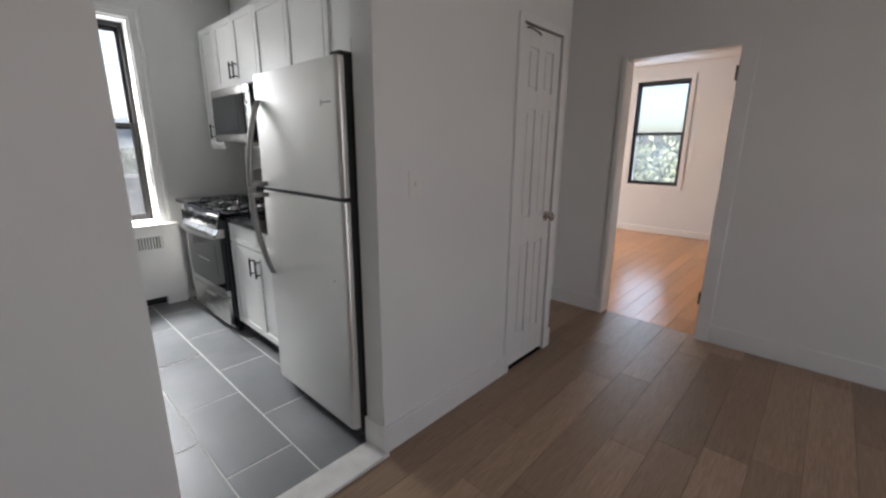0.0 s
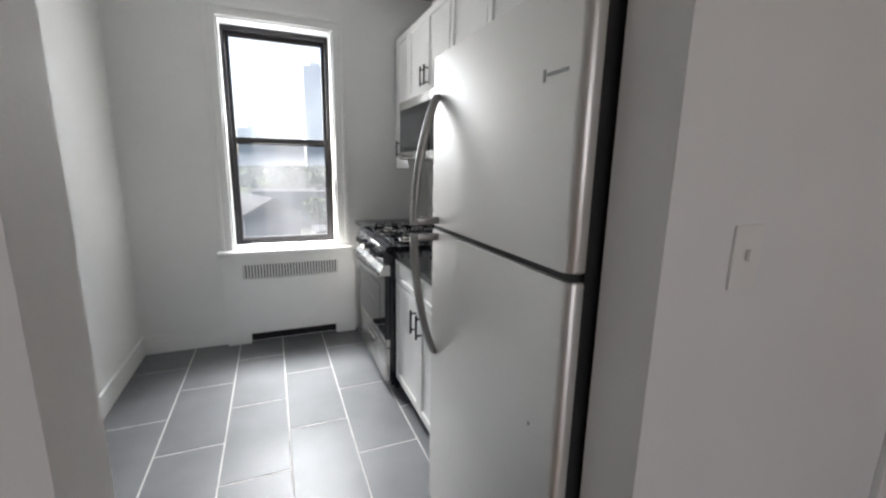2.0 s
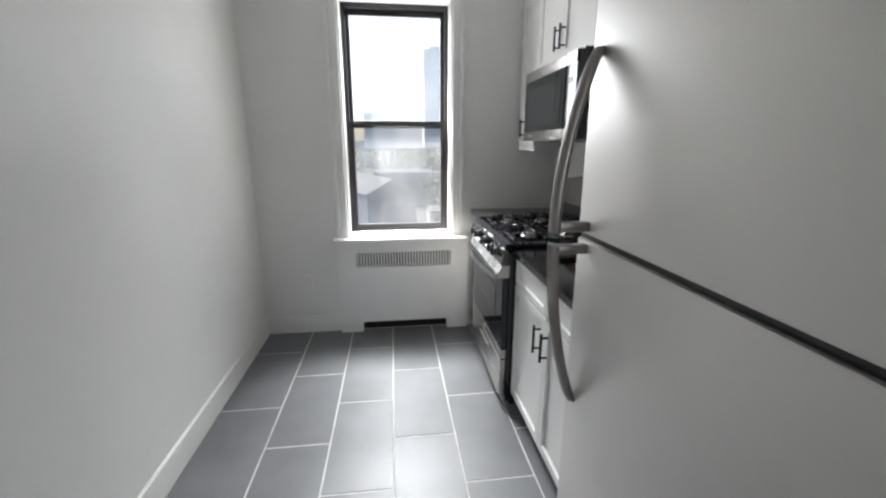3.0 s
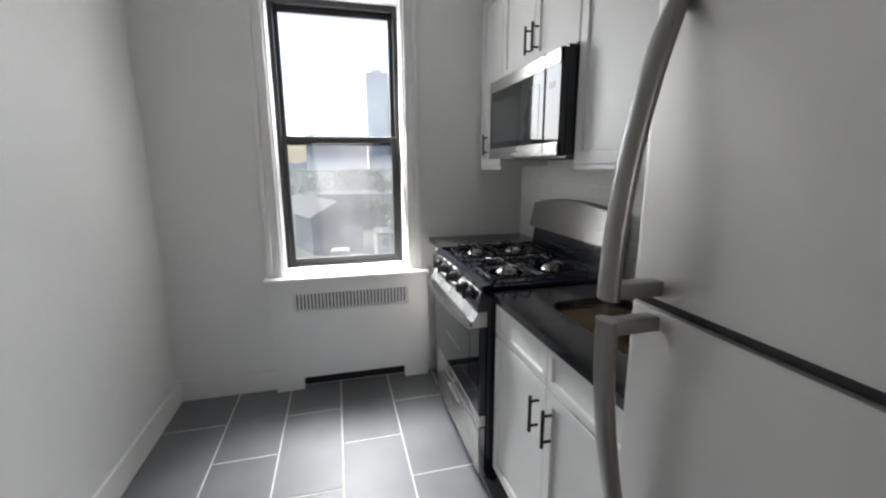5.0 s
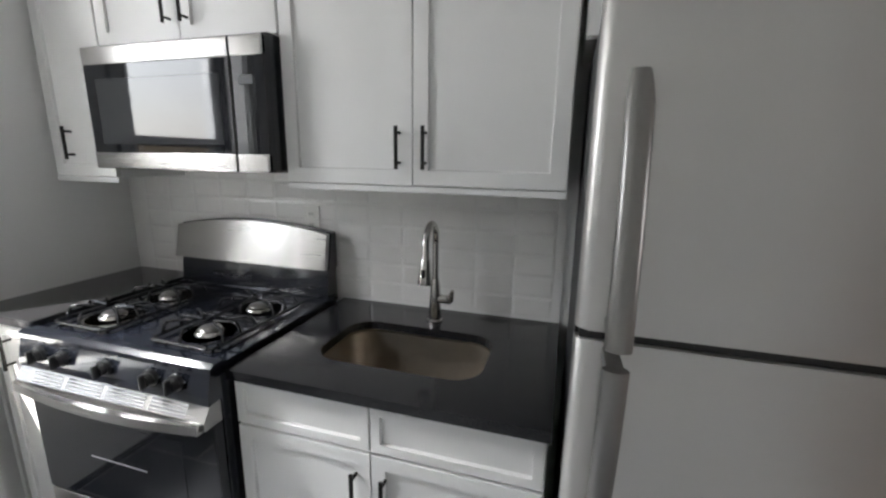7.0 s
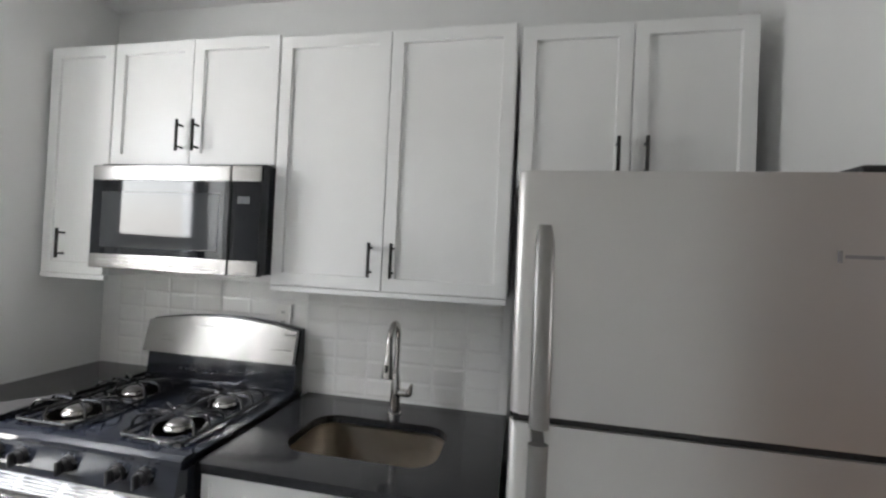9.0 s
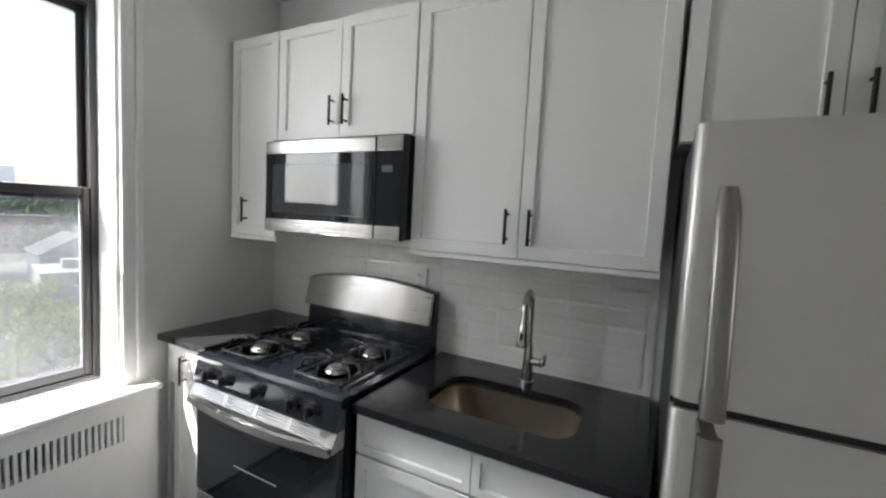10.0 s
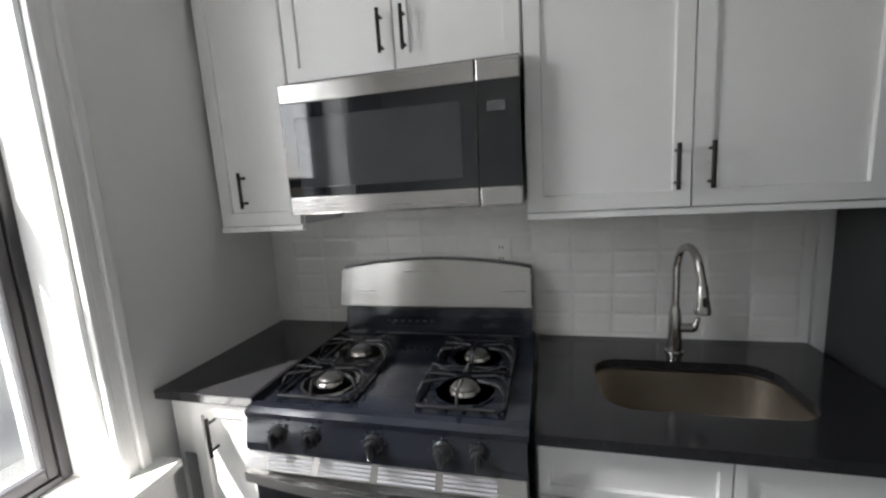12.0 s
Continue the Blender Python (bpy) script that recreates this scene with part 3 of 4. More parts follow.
loft(bm, [[(x, y, z) for x, y in rounded(SX, SY, SW + 2 * g, SD + 2 * g, max(0.01, SR + g), 8)] for g, z in prof])
bmesh.ops.solidify(bm, geom=bm.faces[:], thickness=0.0015)
part("bowl", bm, SINK_STEEL, sink, "", True)
bm = B()
rod(bm, (SX, SY, 0.684), (SX, SY, 0.690), 0.045, 0.04, 28)
drain = part("drain", bm, CHROME, sink, "round chrome drain", True)
part("strainer", rod(B(), (SX, SY, 0.690), (SX, SY, 0.694), 0.024, 0.02, 20), GAP_SHADE, drain)

FX, FYY = -2.338, 1.845
fa = thing("kitchen_faucet", (FX, FYY, CT), "brushed nickel gooseneck pull-down faucet behind the sink", "faucet")
bm = B()
tube(bm, [(FX, FYY, CT), (FX, FYY, CT + 0.006), (FX, FYY, CT + 0.010), (FX, FYY, CT + 0.06), (FX, FYY, CT + 0.13), (FX, FYY, CT + 0.16)], [0.027, 0.027, 0.0225, 0.0205, 0.0185, 0.0125], 20)
part("body", bm, CHROME, fa, "", True)
arc = [(FX, FYY, CT + 0.15), (FX, FYY, 1.18)]
R = 0.080
for k in range(1, 15):
    a = math.pi * k / 15
    arc.append((FX + 0.018 * k / 15, FYY - R + R * math.cos(a), 1.18 + R * math.sin(a)))
arc += [(FX + 0.019, FYY - 2 * R - 0.001, 1.185), (FX + 0.020, FYY - 2 * R - 0.006, 1.165)]
part("spout", tube(B(), arc, 0.0115, 18), CHROME, fa, "", True)
e = Vector(arc[-1])
bm = tube(B(), [e + Vector((0, 0, 0.004)), e, e + Vector((0, -0.004, -0.03)), e + Vector((0, -0.009, -0.075)), e + Vector((0, -0.010, -0.082))], [0.012, 0.0145, 0.0165, 0.0225, 0.020], 20)
head = part("spray_head", bm, CHROME, fa, "", True)
part("button", box(B(), e.x - 0.006, e.x + 0.006, e.y - 0.027, e.y - 0.018, e.z - 0.06, e.z - 0.03, 0.003), PLASTIC_B, head, "black spray button")
bm = B()
rod(bm, (FX, FYY, CT + 0.085), (FX + 0.05, FYY, CT + 0.085), 0.015, n=20)
tube(bm, [(FX + 0.048, FYY, CT + 0.085), (FX + 0.056, FYY, CT + 0.087), (FX + 0.062, FYY - 0.004, CT + 0.105), (FX + 0.066, FYY - 0.008, CT + 0.122)], [0.017, 0.014, 0.008, 0.006], 14)
part("lever", bm, CHROME, fa, "", True)


# ---- gas range ----
RX0, RX1, RF = -3.545, -2.792, 1.30
rg = thing("gas_range", ((RX0 + RX1) / 2, 1.6, 0), "black and stainless freestanding gas range with four burners", "stove")
bm = B()
box(bm, RX0, RX1, RF + 0.02, 1.93, 0.04, 0.895)
for x in (RX0 + 0.04, RX1 - 0.04):
    for y in (1.37, 1.88):
        rod(bm, (x, y, 0), (x, y, 0.045), 0.018)
part("body", bm, ENAMEL, rg)
bm = B()
rim = [(RF - 0.012, 0.895), (1.935, 0.895), (1.935, 0.918), (1.84, 0.918), (1.825, 0.912), (RF + 0.045, 0.912), (RF + 0.03, 0.92), (RF + 0.004, 0.92), (RF - 0.012, 0.910)]
prism(bm, rim, "x", RX0 - 0.004, RX1 + 0.004)
top = part("cooktop", bm, ENAMEL, rg, "glossy black cooktop")
bm = B()
prism(bm, [(RF - 0.010, 0.895), (RF + 0.03, 0.895), (RF + 0.03, 0.808), (RF - 0.026, 0.808), (RF - 0.024, 0.83)], "x", RX0, RX1)
panel = part("control_panel", bm, ENAMEL, rg, "black control panel")
for i, x in enumerate((-3.445, -3.345, -3.170, -2.992, -2.902)):
    y, z = RF - 0.019, 0.858
    bm = B()
    rod(bm, (x, y + 0.004, z), (x, y - 0.008, z - 0.001), 0.026, 0.024, 24)
    rod(bm, (x, y - 0.006, z - 0.001), (x, y - 0.022, z - 0.003), 0.020, 0.0175, 24)
    box(bm, x - 0.005, x + 0.005, y - 0.036, y - 0.018, z - 0.023, z + 0.019, 0.003)
    k = part("knob", bm, PLASTIC_B, panel, "black burner knob", True)
    bm = B()
    for a in range(-120, 121, 40):
        ca = (x + 0.032 * math.sin(radians(a)), z + 0.032 * math.cos(radians(a)))
        box(bm, ca[0] - 0.0013, ca[0] + 0.0013, y - 0.0025, y + 0.002, ca[1] - 0.0018, ca[1] + 0.0018)
    part("dial_print", bm, DISPLAY, panel)
# oven door: steel head with vent slots, dark glass, bowed handle
bm = B()
prism(bm, [(RF + 0.02, 0.742), (RF + 0.02, 0.806), (RF - 0.016, 0.806), (RF - 0.020, 0.803), (RF - 0.043, 0.766), (RF - 0.043, 0.742)], "x", RX0 + 0.003, RX1 - 0.003)
oven = part("oven_door", bm, STEEL, rg, "stainless door head sloping out to the handle")
for a, b in ((-3.475, -3.345), (-3.325, -3.180), (-3.160, -3.012), (-2.992, -2.862)):
    bm = B()
    for u in (0.14, 0.36, 0.58, 0.80):
        y, z = RF - 0.020 - 0.023 * u, 0.803 - 0.037 * u
        prism(bm, [(y - 0.0012, z + 0.0010), (y + 0.004, z + 0.0010), (y + 0.004, z - 0.0030), (y - 0.0036, z - 0.0030)], "x", a, b)
    part("vent_grille", bm, GREY_MARK, oven, "row of grey vent slots")
part("oven_glass", box(B(), RX0 + 0.003, RX1 - 0.003, RF - 0.014, RF + 0.02, 0.350, 0.741, 0.004), DARK_GLASS, oven, "black oven glass")
part("inner_window", box(B(), RX0 + 0.13, RX1 - 0.13, RF - 0.0152, RF - 0.0135, 0.43, 0.66), OVEN_WINDOW, oven, "smoked viewing window")
part("rack", box(B(), RX0 + 0.24, RX1 - 0.28, RF - 0.0162, RF - 0.015, 0.522, 0.527), GREY_MARK, oven, "faint oven rack seen through the glass")
bm = B()
n = 24
front, back = [], []
for k in range(n + 1):
    u = k / n
    x = RX0 + 0.012 + u * (RX1 - RX0 - 0.024)
    bow = 0.030 * (1 - (2 * u - 1) ** 2)
    front.append((x, RF - 0.058 - bow))
    back.append((x, RF - 0.040 - bow))
prism(bm, front + back[::-1], "z", 0.738, 0.766)
box(bm, RX0 + 0.012, RX0 + 0.052, RF - 0.056, RF - 0.042, 0.743, 0.765, 0.003)
box(bm, RX1 - 0.052, RX1 - 0.012, RF - 0.056, RF - 0.042, 0.743, 0.765, 0.003)
part("oven_handle", bm, STEEL, oven, "bowed stainless oven handle", True)
bm = B()
box(bm, RX0 + 0.003, RX1 - 0.003, RF - 0.012, RF + 0.02, 0.290, 0.344, 0.004)
box(bm, RX0 + 0.003, RX1 - 0.003, RF - 0.012, RF + 0.02, 0.065, 0.286, 0.006)
drawer = part("drawer", bm, STEEL, rg, "stainless warming drawer")
part("drawer_grip", box(B(), -3.27, -3.07, RF - 0.022, RF - 0.010, 0.222, 0.25, 0.005), STEEL, drawer)
part("badge", box(B(), -3.178, -3.155, RF - 0.0135, RF - 0.011, 0.306, 0.328, 0.004), GREY_MARK, drawer, "small grey round badge")
# back guard with an arched steel crown
bm = B()
prism(bm, [(1.875, 0.915), (1.945, 0.915), (1.945, 1.15), (1.905, 1.15), (1.888, 1.03)], "x", RX0 + 0.012, RX1 - 0.004)
guard = part("back_guard", bm, ENAMEL, rg, "black enamel back guard")
bm = B()
arch = [(RX0 + 0.004, 1.035), (RX1 - 0.004, 1.035)]
for k in range(21):
    u = k / 20
    arch.append((RX1 - 0.006 - u * (RX1 - RX0 - 0.012), 1.172 + 0.034 * (1 - (2 * u - 1) ** 2)))
prism(bm, arch, "y", 1.862, 1.885)
for v in bm.verts:
    v.co.y += 0.22 * max(0, v.co.z - 1.035) * (1 if v.co.y < 1.87 else 0.9) - 0.004
crown = part("crown", bm, STEEL, guard, "arched brushed steel crown")
bm = B()
arch2 = [(RX0 + 0.002, 1.032), (RX1 - 0.0005, 1.032)] + [(x + (0.004 if x > -3.168 else -0.004), z + 0.004) for x, z in arch[2:]]
prism(bm, arch2, "y", 1.888, 1.948)
for v in bm.verts:
    if v.co.y < 1.9:
        v.co.y += 0.22 * max(0, v.co.z - 1.035)
part("crown_back", bm, ENAMEL, guard)
bm = B()
for i in range(7):
    box(bm, -3.36 + i * 0.03, -3.345 + i * 0.03, 1.876, 1.884, 0.965, 0.972)
part("print", bm, DISPLAY, guard, "small grey print")
part("vent_strip", box(B(), RX0 + 0.03, RX1 - 0.03, 1.852, 1.872, 0.917, 0.932, 0.004), ENAMEL, guard)


def wire(bm, pts, r=0.0058):
    tube(bm, pts, r, 8)


def grate(cx, cys):
    """A wire grate over two burners: a low rounded frame, and fingers that stand up from it and bend in over each burner."""
    x0, x1, y0, y1, z = cx - 0.118, cx + 0.118, 1.362, 1.812, 0.924
    bm = B()
    ring = rounded(cx, (y0 + y1) / 2, x1 - x0, y1 - y0, 0.02, 5)
    wire(bm, [(px, py, z) for px, py in ring + ring[:1]], 0.0058)
    mid = (y0 + y1) / 2
    wire(bm, [(x0, mid - 0.012, z), (x1, mid - 0.012, z)], 0.0052)
    wire(bm, [(x0, mid + 0.012, z), (x1, mid + 0.012, z)], 0.0052)
    for px in (x0 + 0.012, x1 - 0.012):
        for py in (y0 + 0.012, y1 - 0.012):
            wire(bm, [(px, py, 0.912), (px, py, z)], 0.005)
    for cy in cys:
        lo, hi = (y0, mid - 0.012) if cy < mid else (mid + 0.012, y1)
        for ex, ey in ((x0, cy), (x1, cy), (cx, lo), (cx, hi), (x0, cy - 0.065), (x1, cy + 0.065), (x0, cy + 0.065), (x1, cy - 0.065)):
            d = Vector((cx - ex, cy - ey, 0))
            stop = 1 - 0.022 / d.length if abs(ex - cx) < 0.001 or abs(ey - cy) < 0.001 else 0.62
            foot = Vector((ex, ey, z))
            wire(bm, [foot, foot + d * 0.04 + Vector((0, 0, 0.024)), foot + d * 0.12 + Vector((0, 0, 0.038)), foot + d * 0.3 + Vector((0, 0, 0.040)), foot + d * stop + Vector((0, 0, 0.036))], 0.0052)
    return part("grate", bm, IRON, top, "glossy black wire burner grate", True)


for cx in (-3.388, -2.970):
    for cy in (1.47, 1.69):
        bm = B()
        tube(bm, [(cx, cy, 0.9121), (cx, cy, 0.9165), (cx, cy, 0.9165), (cx, cy, 0.9135), (cx, cy, 0.913)], [0.090, 0.088, 0.080, 0.058, 0.05], 32)
        bowl = part("drip_bowl", bm, CHROME if cx < -3.2 else ENAMEL, top, "shiny burner bowl", True)
        bm = B()
        tube(bm, [(cx, cy, 0.913), (cx, cy, 0.920), (cx, cy, 0.926), (cx, cy, 0.928)], [0.046, 0.045, 0.040, 0.036], 28)
        part("burner", bm, CHROME, top, "grey metal gas burner", True)
        part("burner_cap", tube(B(), [(cx, cy, 0.928), (cx, cy, 0.931), (cx, cy, 0.936), (cx, cy, 0.9385)], [0.032, 0.034, 0.029, 0.012], 28), HANDLE, top, "dull bright metal burner cap", True)
    grate(cx, (1.47, 1.69))

# ---- microwave ----
MX0, MX1, MF, MZ0, MZ1 = -3.538, -2.800, 1.595, 1.418, 1.818
mw = thing("microwave_oven", ((MX0 + MX1) / 2, 1.8, MZ0), "stainless and black over-the-range microwave under a cabinet", "microwave")
part("body", box(B(), MX0 + 0.002, MX1 - 0.002, MF + 0.035, BY - 0.002, MZ0 + 0.004, MZ1 + 0.012, 0.003), ENAMEL, mw, "black housing")
PX = -2.922
bm = B()
box(bm, MX0, PX - 0.0006, MF + 0.004, MF + 0.034, MZ0, MZ1, 0.0006)
mdoor = part("door", bm, DARK_GLASS, mw, "black glass door")
part("top_band", box(B(), MX0, PX - 0.0015, MF, MF + 0.02, 1.760, MZ1, 0.005), STEEL, mdoor, "brushed steel band")
part("bottom_band", box(B(), MX0, PX - 0.0015, MF, MF + 0.02, MZ0, 1.474, 0.005), STEEL, mdoor, "brushed steel band")
part("window", box(B(), -3.492, -2.968, MF + 0.0025, MF + 0.006, 1.502, 1.716, 0.0015), SCREEN_GLASS, mdoor, "grey mesh viewing window")
bm = B()
box(bm, PX + 0.0006, MX1, MF + 0.004, MF + 0.034, MZ0, MZ1, 0.0006)
mpanel = part("keypad", bm, DARK_GLASS, mw, "black keypad panel")
part("top_band", box(B(), PX + 0.0015, MX1, MF, MF + 0.02, 1.760, MZ1, 0.005), STEEL, mpanel)
part("bottom_band", box(B(), PX + 0.0015, MX1, MF, MF + 0.02, MZ0, 1.474, 0.005), STEEL, mpanel)
part("display", box(B(), -2.892, -2.842, MF + 0.0025, MF + 0.006, 1.68, 1.706), DISPLAY, mpanel, "pale grey display")
# black strip laid over the joint to paint its gap dark
part("seam", box(B(), PX - 0.0016, PX + 0.0016, MF - 0.0003, MF + 0.03, MZ0 + 0.001, MZ1 - 0.001), GAP_SHADE, mpanel)
bm = B()
for r in range(6):
    for c in range(3):
        box(bm, -2.893 + c * 0.021, -2.886 + c * 0.021, MF + 0.0035, MF + 0.005, 1.54 + r * 0.018, 1.547 + r * 0.018)
part("key_print", bm, ENAMEL, mpanel, "faint dark keys")
bm = B()
box(bm, MX0 + 0.08, MX1 - 0.08, MF + 0.09, BY - 0.06, MZ0 - 0.006, MZ0 + 0.004)
part("grease_filter", bm, STEEL, mw, "steel mesh underside")

# ---- refrigerator ----
FRX0, FRX1, FF, FT, SPL = -1.883, -1.132, 1.224, 1.728, 1.170
fr = thing("refrigerator", ((FRX0 + FRX1) / 2, 1.6, 0), "tall stainless top-freezer refrigerator with dark sides", "refrigerator")
bm = B()
box(bm, FRX0 + 0.006, FRX1 - 0.006, FF + 0.085, 1.93, 0.03, FT - 0.004, 0.004)
for x in (FRX0 + 0.06, FRX1 - 0.06):
    for y in (1.38, 1.86):
        rod(bm, (x, y, 0), (x, y, 0.035), 0.02)
part("body", bm, DARK_BODY, fr, "dark grey textured cabinet")


def fridge_door(name, z0, z1):
    bm = B()
    r, d = 0.022, 0.036
    out = []
    for k in range(7):
        a = radians(180 + 90 * k / 6)
        out.append((FRX0 + r + r * math.cos(a), FF + r + r * math.sin(a)))
    for k in range(7):
        a = radians(270 + 90 * k / 6)
        out.append((FRX1 - r + r * math.cos(a), FF + r + r * math.sin(a)))
    out += [(FRX1, FF + d), (FRX0, FF + d)]
    prism(bm, out, "z", z0, z1)
    bmesh.ops.bevel(bm, geom=[e for e in bm.edges if abs(e.verts[0].co.z - e.verts[1].co.z) < 1e-5], offset=0.004, segments=2, affect="EDGES", profile=0.5)
    return part(name, bm, STEEL_V, fr, "brushed stainless door", True)


upper = fridge_door("freezer_door", SPL + 0.009, FT)
lower = fridge_door("fresh_food_door", 0.075, SPL - 0.009)
part("gasket", box(B(), FRX0 + 0.008, FRX1 - 0.008, FF + 0.012, FF + 0.0362, SPL - 0.010, SPL + 0.010), PLASTIC_B, fr, "black gap between the doors")
part("side_gasket", box(B(), FRX0 + 0.001, FRX1 - 0.001, FF + 0.0365, FF + 0.086, 0.08, FT - 0.003), PLASTIC_B, fr, "black door seal")
bm = B()
box(bm, FRX0 + 0.012, FRX1 - 0.012, FF + 0.05, FF + 0.088, 0.022, 0.072)
part("kick_grille", bm, PLASTIC_B, fr, "black kick grille")
part("hinge_cover", box(B(), FRX1 - 0.075, FRX1 - 0.008, FF + 0.02, FF + 0.16, FT - 0.002, FT + 0.02, 0.006), PLASTIC_B, fr, "black hinge cover")


def bow_handle(parent, z_far, z_near):
    """A bowed strap: fixed flush at its far end, standing off on a bracket beside the gap between the doors."""
    hx, n = -1.822, 26
    bm = B()
    rings = []
    for k in range(n + 1):
        u = k / n
        z = z_far + (z_near - z_far) * u
        off = 0.004 + 0.080 * math.sin(u * math.pi / 2) ** 0.75
        w = 0.0205 * min(1, 0.7 + 3 * u)
        t = 0.0135
        rings.append([(hx + w * math.cos(a), FF - off + t * math.sin(a), z) for a in (2 * math.pi * j / 14 for j in range(14))])
    vs = loft(bm, rings)
    bm.faces.new(vs[0][::-1])
    s = 1 if z_far > z_near else -1
    box(bm, hx - 0.014, hx + 0.014, FF - 0.082, FF + 0.002, min(z_near, z_near + s * 0.024), max(z_near, z_near + s * 0.024), 0.004)
    return part("handle", bm, HANDLE, parent, "bowed satin grey metal handle", True)


bow_handle(upper, 1.605, 1.186)
bow_handle(lower, 0.715, 1.154)
bm = B()
box(bm, -1.245, -1.180, FF - 0.0015, FF + 0.001, 1.557, 1.564)
box(bm, -1.258, -1.250, FF - 0.0015, FF + 0.001, 1.548, 1.572)
part("badge", bm, GREY_MARK, upper, "small silver badge")
part("lock_dot", rod(B(), (-1.232, FF - 0.001, 0.80), (-1.232, FF + 0.002, 0.80), 0.005), GREY_MARK, lower)

# ---- outlet on the backsplash ----
ol = thing("outlet", (-2.905, BY - 0.012, 1.22), "white duplex outlet on the tiled backsplash", "outlet")
part("plate", box(B(), -2.942, -2.870, BY - 0.018, BY - 0.0115, 1.162, 1.276, 0.003), PLASTIC_W, ol)
for z in (1.195, 1.238):
    f0 = part("socket", box(B(), -2.922, -2.890, BY - 0.0205, BY - 0.0175, z - 0.013, z + 0.013, 0.003), PLASTIC_W, ol)
    bm = B()
    for x in (-2.913, -2.901):
        box(bm, x, x + 0.003, BY - 0.0212, BY - 0.020, z - 0.002, z + 0.008)
    part("slots", bm, GAP_SHADE, f0)
wo = thing("outlet", (WX + 0.004, 0.10, 0.40), "white outlet plate low on the window wall", "outlet")
part("plate", box(B(), WX, WX + 0.006, 0.065, 0.135, 0.345, 0.455, 0.003), WALL, wo)

# ---- outside ----
GZ = -13.0
tagged(part("ground", box(B(), -2500, 300, -1500, 1500, GZ - 1, GZ), GROUND), "grey lots and grass far below the window", "ground", kind="structure")


def house(name, cx, cy, w, d, h, wall, roof, gable, label, turn=0, base=GZ, rows=2, cols=3):
    hs = thing(name, (cx, cy, base), label, "house")
    ORIGIN[hs] = Vector()
    part("wall", box(B(), -d / 2, d / 2, -w / 2, w / 2, 0, h), wall, hs)
    if gable:
        bm = B()
        prism(bm, [(-w / 2 - 0.4, h), (w / 2 + 0.4, h), (0, h + gable)], "x", -d / 2 - 0.4, d / 2 + 0.4)
        part("roof", bm, roof, hs)
    else:
        bm = B()
        box(bm, -d / 2 - 0.1, d / 2 + 0.1, -w / 2 - 0.1, w / 2 + 0.1, h, h + 0.25)
        box(bm, -1.2, 1.0, -1.5, 0.4, h + 0.25, h + 1.3)
        part("roof", bm, roof, hs)
    for r in range(rows):
        for c in range(cols):
            y = -w / 2 + (c + 0.5) * w / cols
            z = h * (r + 0.35) / rows
            bm = B()
            box(bm, d / 2 - 0.05, d / 2 + 0.04, y - 0.5, y + 0.5, z, z + 1.3)
            part("window", bm, SIDING_DARK, hs)
    hs.rotation_euler = (0, 0, radians(turn))
    return hs


house("shed", -48, 11.2, 3.4, 3.2, 3.7, SIDING_DARK, ROOF_GREEN, 1.2, "low shed with a pale green roof", 90, rows=1, cols=2)
house("house", -66, 25, 7.5, 9, 5.6, SIDING, SIDING, 0, "pale house with a flat roof", -14)
house("house", -94, 35, 10, 12, 5.0, SIDING_DARK, ROOF_GREY, 3.2, "dark house with a pale grey gable roof", -10)
house("house", -112, 50, 10, 14, 5.0, SIDING, ROOF_GREY, 3.2, "pale house with a grey gable roof", 70)
house("house", -150, 44, 16, 12, 9.0, BRICK, ROOF_GREY, 0, "brick house with a flat roof", -10, rows=3, cols=4)
house("house", -46, 1.4, 3.4, 5, 4.4, SIDING, SIDING, 0, "small cream flat-roofed building", -6, rows=1, cols=2)
house("house", -78, -1.0, 9, 10, 6.2, SIDING_DARK, ROOF_GREY, 2.6, "slate house with a grey gable roof", 20)
house("house", -105, 12, 30, 14, 8.0, SIDING_DARK, ROOF_GREY, 0, "long grey building with a flat roof", -4, rows=2, cols=8)
house("house", -62, 9.5, 7, 6, 5.0, SIDING, ROOF_GREY, 0, "pale low building with a flat roof", 0)
for cx, cy, w, h, lab in ((-900, 92, 46, 200, "apartment tower coloured pale for haze on the far skyline"), (-900, 132, 40, 150, "apartment tower coloured pale for haze on the far skyline"), (-1000, 55, 120, 88, "apartment block coloured pale for haze on the far skyline"), (-950, 200, 160, 60, "apartment block coloured pale for haze on the far skyline"), (-850, -20, 60, 75, "apartment block coloured pale for haze on the far skyline")):
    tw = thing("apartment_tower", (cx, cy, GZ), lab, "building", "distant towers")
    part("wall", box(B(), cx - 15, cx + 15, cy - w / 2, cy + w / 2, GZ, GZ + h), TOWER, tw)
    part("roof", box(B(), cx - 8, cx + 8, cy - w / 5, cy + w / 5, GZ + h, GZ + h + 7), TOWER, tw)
bm = B()
bmesh.ops.create_grid(bm, x_segments=10, y_segments=8, size=1, matrix=Matrix.Translation((-42.5, 5.6, -10.6)) @ Matrix.Diagonal((2.6, 2.6, 1, 1)))
for v in bm.verts:
    v.co.z += 0.5 * noise.noise(v.co * 0.7)
bmesh.ops.solidify(bm, geom=bm.faces[:], thickness=0.05)
shed2 = thing("storage_shed", (-42.5, 5.6, GZ), "small shed covered with a blue tarpaulin", "shed")
part("wall", box(B(), -44.6, -40.4, 3.5, 7.7, GZ, -11.0), SIDING_DARK, shed2)
part("tarpaulin", bm, TARP, shed2, "creased blue tarpaulin")
pole = thing("utility_pole", (-70, 9.0, GZ), "wooden utility pole with a crossarm", "utility pole")
